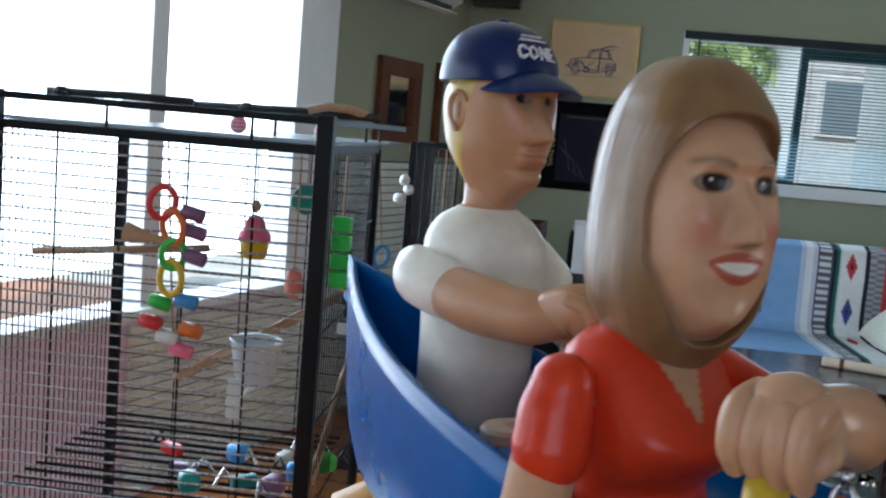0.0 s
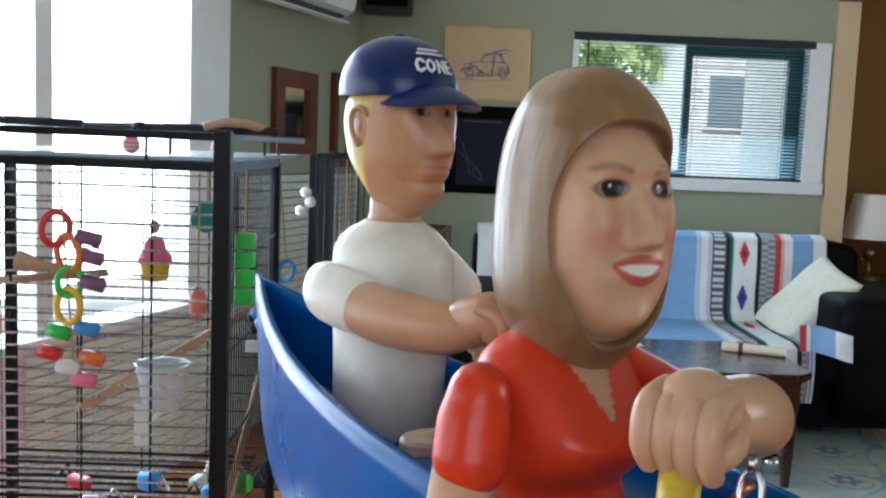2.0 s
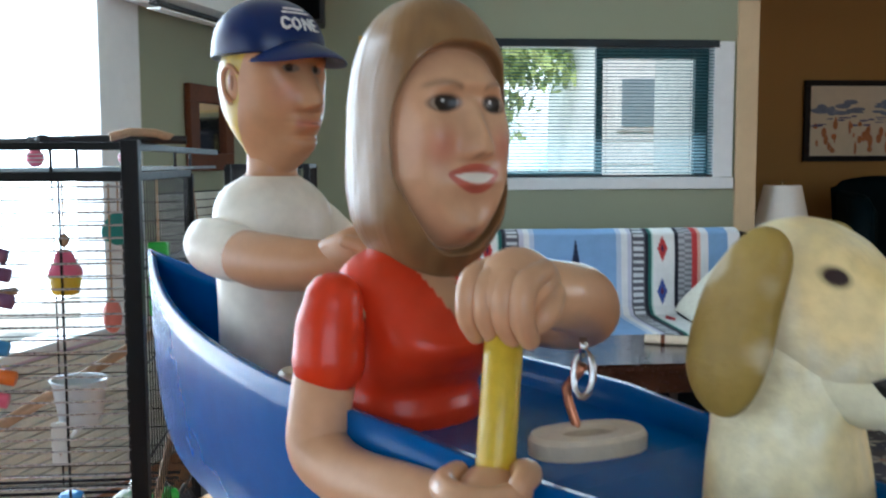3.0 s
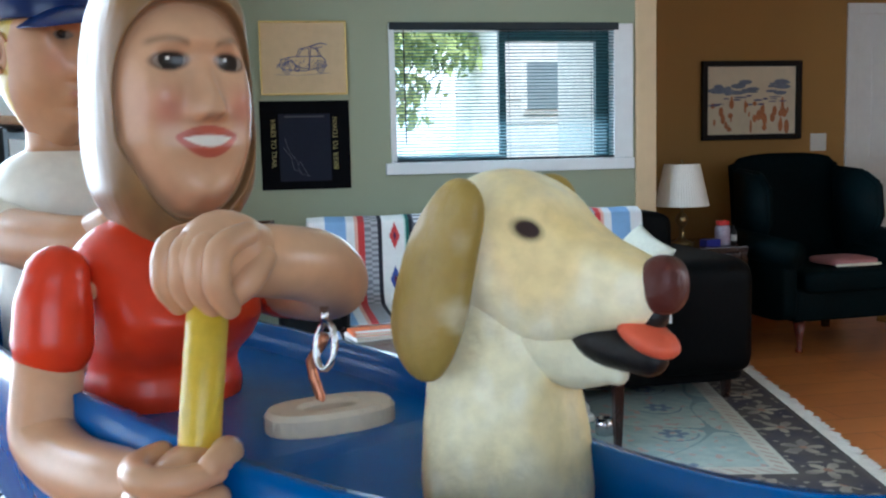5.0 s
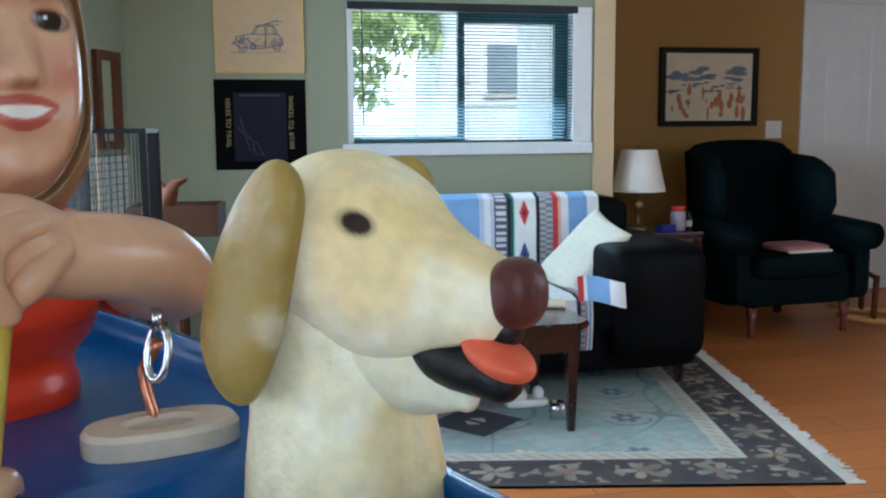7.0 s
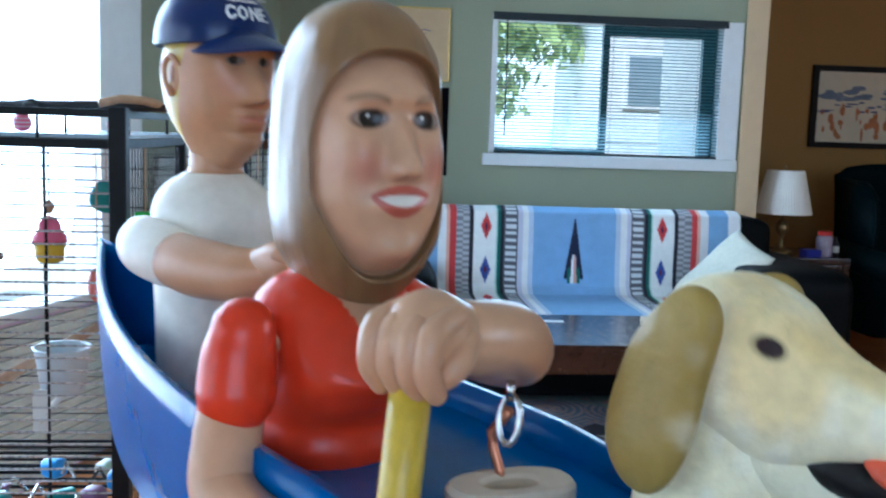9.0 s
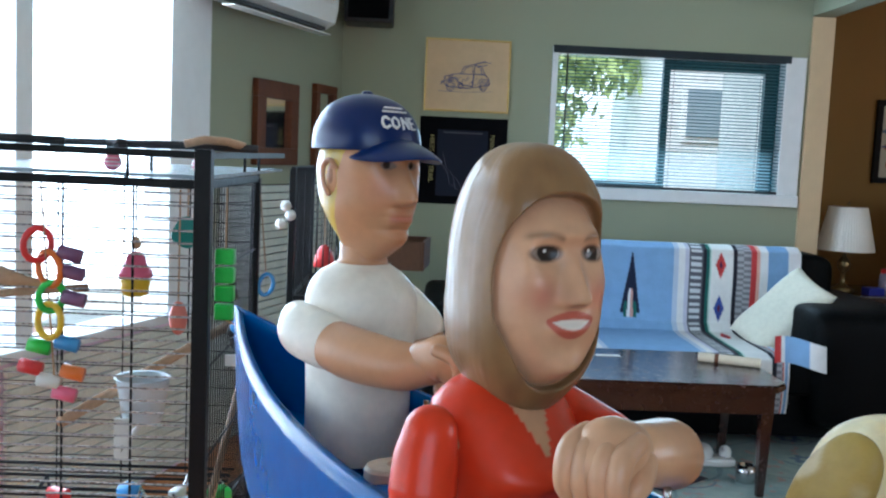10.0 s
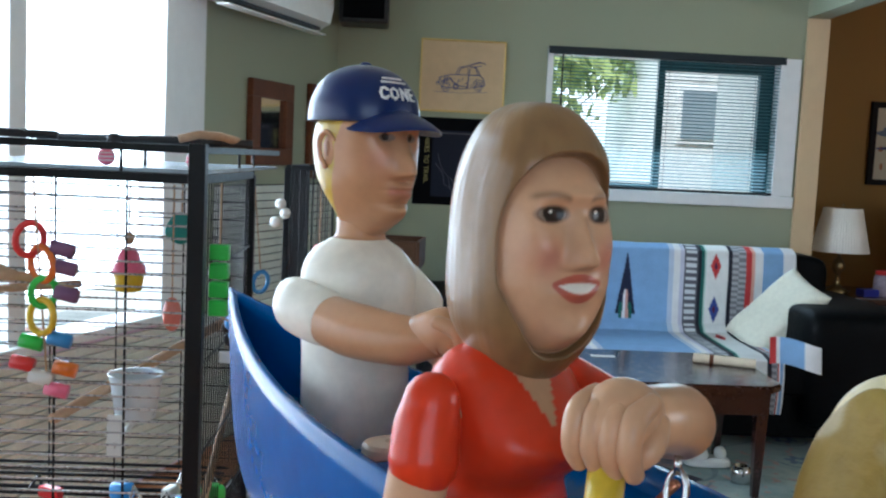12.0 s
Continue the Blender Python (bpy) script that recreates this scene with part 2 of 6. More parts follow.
# back wall with the window opening
WX0, WX1, WZ0, WZ1 = 0.670, 1.932, 1.075, 1.82
bm = boxm(-0.6, WX0, 4.95, 5.10, 0, H)
box(bm, WX1, 2.0, 4.95, 5.10, 0, H)
box(bm, WX0, WX1, 4.95, 5.10, 0, WZ0)
box(bm, WX0, WX1, 4.95, 5.10, WZ1, H)
structure("wall_north", bm, GREEN, "sage green painted wall with a window", "wall")
structure("trim", boxm(2.0, 2.115, 4.93, 5.10, 0, 2.03, bevel=0.004), TAN, "tan painted post at the end of the green wall", "trim")
structure("wall_header", boxm(2.0, 2.115, -2.5, 5.10, 2.034, H), GREEN, "sage green header over the wide opening", "wall")
structure("wall_alcove", boxm(2.0, 6.5, 6.05, 6.2, 0, H), ORANGE, "warm ochre painted wall", "wall")
structure("wall_return", boxm(2.0, 2.112, 5.104, 6.048, 0, H), ORANGE, "ochre painted side wall", "wall")
structure("wall_east", boxm(5.2, 5.35, -2.5, 6.048, 0, H), ORANGE, "ochre painted wall", "wall")
# unseen wall; its opening is added to go with the rear fill
bm = boxm(-3.6, -0.9, -2.6, -2.45, 0, H)
box(bm, 1.3, 5.2, -2.6, -2.45, 0, H)
box(bm, -0.9, 1.3, -2.6, -2.45, 0, 0.9)
box(bm, -0.9, 1.3, -2.6, -2.45, 2.25, H)
structure("wall_south", bm, GREEN, "unseen plain green wall with an opening added for fill light", "wall")

# patio wall: a solid stretch by the corner, then tall panes down to a low sill
bm = boxm(-0.25, 1.24, -0.12, 0.0, 0, H)
box(bm, 1.24, 7.2, -0.12, 0, 2.3, H)
placed(structure("wall_west", bm, GREEN, "sage green wall beside the patio window", "wall"), WALL)
placed(structure("wall_sill", boxm(1.24, 7.2, -0.12, 0.0, 0, 0.575), FLAREWALL, "pale wall under the patio window, lens flare in its pink", "wall"), WALL)
win = placed(thing("window_1", "tall patio window with white frames and bright panes", "window", kind="structure"), WALL)
for x0, x1 in ((1.242, 1.50), (2.19, 2.26), (3.6, 3.7), (5.2, 5.3), (7.1, 7.2)):
    part("window_frame", boxm(x0, x1, -0.10, 0.015, 0.58, 2.298, bevel=0.004), WHITE, win)
part("window_frame", boxm(1.505, 7.09, -0.10, 0.018, 2.22, 2.297, bevel=0.004), WHITE, win)
part("window_sill", boxm(1.245, 7.2, -0.11, 0.04, 0.577, 0.61, bevel=0.006), WHITE, win)
for x0, x1 in ((1.5, 2.19), (2.26, 3.6), (3.7, 5.2), (5.3, 7.1)):
    part("pane", boxm(x0 + 0.001, x1 - 0.001, -0.06, -0.054, 0.612, 2.218), CLEAR, win).visible_shadow = False

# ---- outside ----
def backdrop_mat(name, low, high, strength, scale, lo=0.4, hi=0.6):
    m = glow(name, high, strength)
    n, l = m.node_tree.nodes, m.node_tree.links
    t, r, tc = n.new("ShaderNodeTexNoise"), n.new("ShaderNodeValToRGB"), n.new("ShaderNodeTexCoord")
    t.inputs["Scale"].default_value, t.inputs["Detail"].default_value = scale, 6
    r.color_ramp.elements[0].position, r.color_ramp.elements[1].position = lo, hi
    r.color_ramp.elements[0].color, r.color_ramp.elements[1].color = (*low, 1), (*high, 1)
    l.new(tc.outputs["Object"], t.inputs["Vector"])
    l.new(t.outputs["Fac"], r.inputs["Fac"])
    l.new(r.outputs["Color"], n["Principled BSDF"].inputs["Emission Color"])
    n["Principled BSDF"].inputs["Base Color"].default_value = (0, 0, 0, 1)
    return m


GROUND = mat("pale_gravel_ground", (0.62, 0.62, 0.56), 0.9, 0.3, 3, 0.2)
structure("ground", boxm(-60, 60, -60, 60, -0.6, -0.25), GROUND, "sunlit pale ground outside", "ground")
# two sheets glow by themselves in place of the overexposed outdoors
tagged(link_mesh("backdrop", boxm(-6, 22, 16, 16.1, -0.25, 12), backdrop_mat("garden_glow_sheet", (0.50, 0.78, 0.80), (0.95, 1, 1), 2.2, 0.5)), "glowing sheet for the hazy bright garden distance", "backdrop", kind="structure")
tagged(placed(link_mesh("backdrop", boxm(-14, 22, -9.1, -9, -0.25, 14), backdrop_mat("patio_glow_sheet", (0.86, 0.96, 0.92), (1, 1, 1), 2.6, 0.5)), WALL), "glowing white sheet for the daylight beyond the patio", "backdrop", kind="structure")

LEAF = mat("garden_leaf", (0.42, 0.52, 0.20), 0.6, 0.4, 5, 0.1)
BARK = mat("tree_bark", (0.34, 0.30, 0.24), 0.9, 0.3, 20, 0.3)
SIDING = mat("pale_siding", (0.78, 0.82, 0.80), 0.7, 0.2, 8, 0.05)
DARKPANE = mat("dark_house_pane", (0.28, 0.36, 0.40), 0.3, 0.2, 4, 0.0)


def leaf_cloud(bm, rnd, centre, radius, count, size):
    for _ in range(count):
        d = Vector((rnd.gauss(0, 1), rnd.gauss(0, 1), rnd.gauss(0, 1))).normalized() * rnd.random() ** 0.4
        p = Vector(centre) + Vector((d.x * radius[0], d.y * radius[1], d.z * radius[2]))
        q = Euler((rnd.uniform(0, 6), rnd.uniform(0, 6), rnd.uniform(0, 6))).to_matrix()
        s = size * rnd.uniform(0.6, 1.4)
        bm.faces.new([bm.verts.new(p + q @ Vector(c) * s) for c in ((-1, 0, 0), (0, -0.45, 0.1), (1, 0, 0), (0, 0.45, 0.1))])


def tree(label, at, trunk_h, clouds, seed):
    rnd = random.Random(seed)
    t = thing("tree", label, "tree", at)
    bm = tube([(0, 0, 0), (0.05, 0.02, trunk_h * 0.5), (0.0, 0.05, trunk_h)], [0.035, 0.026, 0.014], seg=9)
    for c, r, _ in clouds:
        tube([(0, 0.05, trunk_h * 0.8), tuple(Vector(c) * 0.5 + Vector((0, 0, trunk_h * 0.45))), c], [0.010, 0.007, 0.004], bm, seg=6)
    part("trunk", bm, BARK, t)
    bm = bmesh.new()
    for c, r, n in clouds:
        leaf_cloud(bm, rnd, c, r, n, 0.07)
    tagged(part("crown", bm, LEAF, t, normals=False), kind="stuff")
    return t


tree("leafy garden tree in sunlight outside the window", (1.1, 9.0, -0.25), 2.0, [((0.15, 0, 2.45), (0.45, 0.4, 0.26), 420), ((0.65, 0.1, 2.62), (0.45, 0.4, 0.16), 260), ((-0.1, 0, 2.2), (0.22, 0.3, 0.3), 150), ((1.3, 0.2, 2.62), (0.4, 0.3, 0.12), 120), ((0.75, 0, 2.32), (0.5, 0.4, 0.22), 220), ((0.35, 0.1, 1.95), (0.3, 0.3, 0.35), 110)], 3)
tree("slim sunlit shrub beyond the patio window", (-4.05, 5.45, -0.25), 0.9, [((0, 0, 1.6), (0.2, 0.25, 0.45), 160), ((0.2, 0.2, 1.2), (0.35, 0.35, 0.3), 160)], 5)

shed = thing("garden_house", "pale sided garden house with a dark window", "house", (2.0, 8.0, -0.25))
part("wall", boxm(0.02, 2.6, 0, 2.0, 0, 2.55), SIDING, shed)
part("roof", boxm(-0.1, 2.75, -0.12, 2.1, 2.555, 2.66, bevel=0.02), SIDING, shed)
house_window = part("window_frame", boxm(0.20, 0.72, -0.03, -0.001, 1.70, 2.18, bevel=0.005), SIDING, shed)
part("pane", boxm(0.24, 0.68, -0.04, -0.031, 1.74, 2.14), DARKPANE, house_window)
for z in range(12):
    part("board", boxm(0.025, 2.6, -0.008, -0.0005, 0.02 + 0.2 * z, 0.205 + 0.2 * z, bevel=0.003), SIDING, shed)
structure("wall_outside", boxm(1.975, 1.996, 5.12, 6.25, -0.25, 2.5), SIDING, "pale siding on the outside of the alcove", "wall")
hedge = thing("hedge", "low clipped hedge outside the window", "hedge", (0.6, 9.4, -0.25))
bm = bmesh.new()
leaf_cloud(bm, random.Random(11), (0, 0, 0.50), (1.7, 0.35, 0.55), 1500, 0.06)
tagged(part("foliage", bm, LEAF, hedge, normals=False), kind="stuff")

# ---- back window with its blind ----
win2 = thing("window_2", "white-framed sliding window with a horizontal blind", "window", (0, 4.95, 0), kind="structure")
part("window_frame", boxm(WX0 + .001, WX0 + 0.03, -0.012, 0.12, WZ0 + .036, WZ1 - .001, bevel=0.003), WHITE, win2)
part("window_frame", boxm(WX1 - 0.055, WX1 + 0.052, -0.016, 0.12, WZ0 + .036, WZ1 - .001, bevel=0.003), WHITE, win2)
part("window_frame", boxm(WX0 + .032, WX1 - .057, 0.03, 0.12, WZ1 - 0.03, WZ1 - .002, bevel=0.003), WHITE, win2)
part("window_sill", boxm(WX0 - 0.03, WX1 + 0.054, -0.035, 0.12, WZ0 - 0.026, WZ0 + 0.035, bevel=0.006), WHITE, win2)
SASH = mat("dark_teal_sash", (0.02, 0.07, 0.085), 0.4, 0.2, 20, 0.02)
part("sash", boxm(1.265, 1.30, 0.06, 0.10, WZ0 + 0.037, WZ1 - 0.032, bevel=0.003), SASH, win2)
part("sash", boxm(1.80, WX1 - 0.058, 0.06, 0.10, WZ0 + 0.037, WZ1 - 0.032, bevel=0.003), SASH, win2)
part("sash", boxm(1.301, 1.799, 0.06, 0.10, WZ1 - 0.085, WZ1 - 0.033, bevel=0.003), SASH, win2)
part("sash", boxm(WX0 + 0.035, 1.264, 0.06, 0.10, WZ0 + 0.037, WZ0 + 0.07, bevel=0.003), SASH, win2)
part("pane", boxm(WX0 + 0.035, WX1 - 0.06, 0.104, 0.108, WZ0 + 0.04, WZ1 - 0.034), CLEAR, win2).visible_shadow = False

blind = thing("venetian_blind", "dark teal horizontal slat blind, lowered with open slats", "blind", (0, 4.95, 0))
part("head_rail", boxm(WX0 + 0.002, WX1 - 0.03, -0.020, 0.012, WZ1 - 0.034, WZ1 + 0.004, bevel=0.003), BLINDRAIL, blind)
part("bottom_rail", boxm(WX0 + 0.006, WX1 - 0.035, -0.012, 0.010, WZ0 + 0.037, WZ0 + 0.05, bevel=0.002), BLINDRAIL, blind)
bm = bmesh.new()
for y, z in ((-0.010, -0.0012), (-0.003, 0.0006), (0.004, 0.0006), (0.010, -0.0012)):
    for x in (WX0 + 0.006, WX1 - 0.035):
        bm.verts.new((x, y, z))
vs = list(bm.verts)
for k in range(3):
    bm.faces.new((vs[2 * k], vs[2 * k + 1], vs[2 * k + 3], vs[2 * k + 2]))
slat = part("slat", bm, BLINDM, blind)
N_SLATS = 38
for k in range(N_SLATS):
    s = slat if k == 0 else slat.copy()
    if k:
        scene.collection.objects.link(s)
    s.matrix_local = pose(0, 0, WZ0 + 0.062 + k * (WZ1 - WZ0 - 0.11) / (N_SLATS - 1), 20, 0, 0)
for x in (0.79, 1.30, 1.75):
    part("cord", tube([(x, -0.012, WZ0 + 0.05), (x, -0.012, WZ1 - 0.03)], 0.0012, seg=6), DARKPLASTIC, blind)
part("wand", tube([(0.745, -0.022, WZ1 - 0.03), (0.747, -0.026, WZ0 + 0.13)], 0.004, seg=8), DARKPLASTIC, blind)


# ---- pictures ----
def framed(name, label, x0, x1, z0, z1, y, fw, fmat, paper, depth=0.025):
    t = thing(name, label, "picture", (0, y, 0))
    for a in ((x0, x1, z1 - fw, z1), (x0, x1, z0, z0 + fw), (x0, x0 + fw, z0 + fw, z1 - fw), (x1 - fw, x1, z0 + fw, z1 - fw)):
        part("frame", boxm(a[0], a[1], -depth, -0.001, a[2], a[3], bevel=0.003), fmat, t)
    part("sheet", boxm(x0 + fw, x1 - fw, -0.012, -0.002, z0 + fw, z1 - fw), paper, t)
    return t


def stroke(bm, pts, r):
    tube([(x, -0.0135, z) for x, z in pts], r, bm, seg=5)


car = framed("framed_print", "old car ink drawing on tan paper, thin gold frame", 0.02, 0.455, 1.463, 1.83, 4.95, 0.009, GOLD, PARCH, 0.02)
bm = bmesh.new()
cx, cz = 0.235, 1.635
rnd = random.Random(21)
body = ([(-0.118, -0.030), (-0.112, 0.004), (-0.060, 0.016), (-0.034, 0.020), (-0.016, 0.058), (0.030, 0.068), (0.074, 0.060), (0.092, 0.020), (0.112, 0.004), (0.116, -0.032)],
        [(-0.118, -0.030), (-0.098, -0.046), (0.010, -0.052), (0.116, -0.032)], [(-0.034, 0.020), (0.092, 0.020)], [(-0.020, 0.024), (-0.006, 0.052), (0.030, 0.060), (0.030, 0.022)],
        [(0.038, 0.022), (0.038, 0.060), (0.068, 0.053), (0.080, 0.022)], [(0.034, 0.020), (0.030, -0.045)], [(-0.112, 0.004), (-0.104, -0.018), (-0.060, 0.000), (-0.030, -0.034), (0.030, -0.042)],
        [(0.056, -0.030), (0.074, 0.000), (0.104, -0.006), (0.112, -0.030)], [(-0.086, 0.010), (-0.090, -0.030)], [(-0.074, 0.013), (-0.078, -0.030)], [(-0.128, -0.036), (-0.128, -0.022), (-0.112, -0.020)],
        [(0.030, 0.068), (0.090, 0.086), (0.118, 0.078)], [(0.060, 0.063), (0.098, 0.068)])
for pts in body:
    for _ in range(2):
        stroke(bm, [(cx + x + rnd.uniform(-0.0022, 0.0022), cz + z + rnd.uniform(-0.0022, 0.0022)) for x, z in pts], rnd.uniform(0.0012, 0.0021))
for wx, wz, R in ((-0.082, -0.042, 0.027), (0.086, -0.038, 0.024), (-0.030, -0.040, 0.016)):
    for k in range(2):
        stroke(bm, [(cx + wx + R * (0.62 + 0.38 * k) * 0.82 * math.cos(a * 0.5236), cz + wz + R * (0.62 + 0.38 * k) * math.sin(a * 0.5236)) for a in range(13)], 0.0018)
for k in range(34):
    x = -0.105 + 0.21 * k / 33
    z = rnd.uniform(-0.040, -0.004)
    stroke(bm, [(cx + x, cz + z), (cx + x + rnd.uniform(0.004, 0.016), cz + z + rnd.uniform(0.006, 0.020))], 0.0010)
stroke(bm, [(cx - 0.14, cz - 0.070), (cx - 0.02, cz - 0.073), (cx + 0.13, cz - 0.064)], 0.0009)
part("drawing", bm, INK, car, "dark blue ink lines")

poster = thing("black_poster", "square black cloth poster with yellow lettering down its sides", "poster", (0, 4.95, 0))
part("cloth", boxm(0.008, 0.458, -0.006, -0.001, 0.988, 1.435), BLACKCLOTH, poster)
part("print", boxm(0.10, 0.36, -0.0075, -0.0062, 1.03, 1.37), NAVYINK, poster)
bm = bmesh.new()
for pts in ([(0.13, 1.25), (0.15, 1.18), (0.19, 1.13), (0.20, 1.07), (0.25, 1.055)], [(0.12, 1.20), (0.16, 1.15), (0.17, 1.09), (0.21, 1.08)], [(0.2, 1.13), (0.22, 1.10), (0.24, 1.06)]):
    tube([(x, -0.0085, z) for x, z in pts], 0.0013, bm, seg=4)
part("trail_lines", bm, mat("grey_line", (0.12, 0.13, 0.16), 0.8, 0.1, 50, 0), poster)
words("lettering", "HIKES TO TRAIL", 0.034, GOLDINK, pose(0.072, -0.0068, 1.22, 90, 90, 0), poster)
words("lettering", "BIKER TO TOWN", 0.034, GOLDINK, pose(0.385, -0.0068, 1.22, 90, -90, 0), poster)
part("caption_bar", boxm(0.13, 0.33, -0.009, -0.0077, 1.352, 1.360), mat("dim_print", (0.06, 0.06, 0.07), 0.8, 0.1, 50, 0), poster)

pic = framed("framed_painting", "wide painting of a beach scene, dark wood frame", 2.905, 3.625, 1.19, 1.715, 6.05, 0.036, mat("black_frame", (0.012, 0.009, 0.008), 0.6, 0.2, 40, 0.05, spec=0.2), mat("painting_paper", (0.72, 0.65, 0.50), 0.8, 0.08, 8, 0.02), 0.035)
rnd = random.Random(4)
bm = bmesh.new()
for k in range(26):
    x, z = rnd.uniform(3.0, 3.54), rnd.uniform(1.495, 1.58)
    ellipsoid((x, -0.0125, z), (rnd.uniform(0.02, 0.07), 0.0015, rnd.uniform(0.006, 0.018)), bm, 10, 6)
tagged(part("wash", bm, mat("wash_grey_blue", (0.20, 0.24, 0.33), 0.8, 0.3, 30, 0), pic), kind="stuff")
bm = bmesh.new()
for k in range(34):
    x, z = rnd.uniform(2.98, 3.55), rnd.uniform(1.26, 1.45)
    ellipsoid((x, -0.0125, z), (rnd.uniform(0.006, 0.02), 0.0015, rnd.uniform(0.015, 0.05)), bm, 10, 6)
tagged(part("wash", bm, mat("wash_rust", (0.48, 0.19, 0.08), 0.8, 0.3, 30, 0), pic), kind="stuff")
bm = bmesh.new()
for k in range(14):
    x, z = rnd.uniform(2.98, 3.55), rnd.uniform(1.42, 1.49)
    ellipsoid((x, -0.013, z), (rnd.uniform(0.01, 0.05), 0.0015, rnd.uniform(0.003, 0.007)), bm, 10, 6)
tagged(part("wash", bm, INK, pic), kind="stuff")

switch = thing("light_switch", "white double light switch plate on the ochre wall", "switch", (3.77, 6.05, 1.163))
part("plate", boxm(-0.06, 0.06, -0.007, 0, -0.06, 0.06, bevel=0.003), PLASTICW, switch)
for x in (-0.025, 0.025):
    part("toggle", boxm(x - 0.016, x + 0.016, -0.011, -0.0072, -0.03, 0.03, bevel=0.002), PLASTICW, switch)

door = thing("door_1", "white painted door and casing in the ochre wall", "door", (0, 6.05, 0), kind="structure")
part("casing", boxm(3.97, 4.05, -0.02, 0, 0, 2.1, bevel=0.004), WHITE, door)
part("casing", boxm(4.90, 4.98, -0.02, 0, 0, 2.1, bevel=0.004), WHITE, door)
part("casing", boxm(4.052, 4.898, -0.02, 0, 2.03, 2.1, bevel=0.004), WHITE, door)
part("leaf", boxm(4.055, 4.895, -0.012, -0.001, 0.01, 2.028), WHITE, door)
for z0, z1 in ((0.2, 0.9), (1.05, 1.85)):
    for x0, x1 in ((4.16, 4.44), (4.51, 4.79)):
        part("panel", boxm(x0, x1, -0.018, -0.0125, z0, z1, bevel=0.005), WHITE, door)
structure("baseboard", boxm(2.118, 3.965, 6.035, 6.049, 0, 0.09, bevel=0.003), DARKWOOD, "dark baseboard along the ochre wall", "baseboard")


# ---- on the patio wall (x along the wall, +y into the room) ----
def wall_mirror(label, s0, s1, z0, z1, fw):
    t = placed(thing("framed_mirror", label, "mirror"), WALL)
    for a in ((s0, s1, z1 - fw, z1), (s0, s1, z0, z0 + fw), (s0, s0 + fw, z0 + fw, z1 - fw), (s1 - fw, s1, z0 + fw, z1 - fw)):
        part("frame", boxm(a[0], a[1], 0.001, 0.03, a[2], a[3], bevel=0.004), BROWNWOOD, t)
    part("mirror", boxm(s0 + fw, s1 - fw, 0.002, 0.012, z0 + fw, z1 - fw), MIRRORM, t)


wall_mirror("narrow mirror in a reddish wood frame", 0.52, 0.90, 1.16, 1.525, 0.075)
wall_mirror("slim mirror in a dark wood frame", 0.11, 0.34, 1.10, 1.55, 0.04)

ac = placed(thing("air_conditioner", "white wall-mounted split air conditioner, vent flap open", "air conditioner"), WALL)
bm = bmesh.new()
prof = [(0.002, 1.79), (0.14, 1.765), (0.20, 1.80), (0.215, 1.87), (0.21, 2.0), (0.17, 2.045), (0.002, 2.05)]
rings = [[bm.verts.new((s, y, z)) for y, z in prof] for s in (0.53, 1.45)]
for k in range(len(prof)):
    j = (k + 1) % len(prof)
    bm.faces.new((rings[0][k], rings[0][j], rings[1][j], rings[1][k]))
bm.faces.new(rings[0]), bm.faces.new(rings[1])
part("body", bm, PLASTICW, ac)
part("vent", boxm(0.60, 1.38, 0.145, 0.185, 1.762, 1.776), DARKPLASTIC, ac)
part("flap", boxm(0.58, 1.40, 0.15, 0.205, 1.742, 1.748, bevel=0.002), PLASTICW, ac)
part("seam", boxm(0.532, 1.448, 0.2125, 0.2145, 1.915, 1.919), DARKPLASTIC, ac)

spk = thing("speaker", "dark speaker box high in the corner", "speaker", (-0.26, 4.83, 0))
part("cabinet", boxm(-0.125, 0.115, -0.11, 0.09, 1.86, 2.14, bevel=0.015), DARKPLASTIC, spk)
part("bracket", boxm(-0.03, 0.03, 0.09, 0.12, 1.95, 2.05), BLACKMETAL, spk)
part("grille", boxm(-0.105, 0.095, -0.118, -0.111, 1.88, 2.12, bevel=0.004), BLACKCLOTH, spk)

# slatted wood panel below the mirrors and along the sill
slats = placed(thing("slat_panel", "weathered horizontal wood slats below the mirrors", "panel"), WALL)
sl = None
for k in range(31):
    if sl is None:
        sl = part("slat", boxm(0.06, 2.3, 0.006, 0.022, 0.0, 0.029, bevel=0.003), SLAT, slats)
        s = sl
    else:
        s = sl.copy()
        scene.collection.objects.link(s)
    s.matrix_local = pose(0, 0, k * 0.034 + 0.02)
    if k * 0.034 > 0.53:
        s.scale = (0.50, 1, 1)
part("backing", boxm(0.05, 1.14, 0.001, 0.005, 0.01, 1.075), DARKPLASTIC, slats)


# ---- cloths with woven or knotted patterns ----
def painted_sheet(name, f, nu, nv, material, parent, label="", colour=None):
    """A sheet from f(u, v); its woven colours are kept in the 'paint' attribute."""
    vs = [f(i / nu, j / nv) for j in range(nv + 1) for i in range(nu + 1)]
    fs = [(j * (nu + 1) + i, j * (nu + 1) + i + 1, (j + 1) * (nu + 1) + i + 1, (j + 1) * (nu + 1) + i) for j in range(nv) for i in range(nu)]
    me = bpy.data.meshes.new(name)
    me.from_pydata(vs, [], fs)
    col = me.color_attributes.new("paint", "FLOAT_COLOR", "POINT")
    col.data.foreach_set("color", [c for j in range(nv + 1) for i in range(nu + 1) for c in (*colour(i / nu, j / nv), 1.0)])
    me.materials.append(material)
    me.shade_smooth()
    ob = new(name, me)
    if parent:
        ob.parent = parent
    if label:
        ob["label"] = label
    return ob


WOVEN = painted_wood("woven_cotton", 0.9, 0.0, 120, 0.3, 0.1)
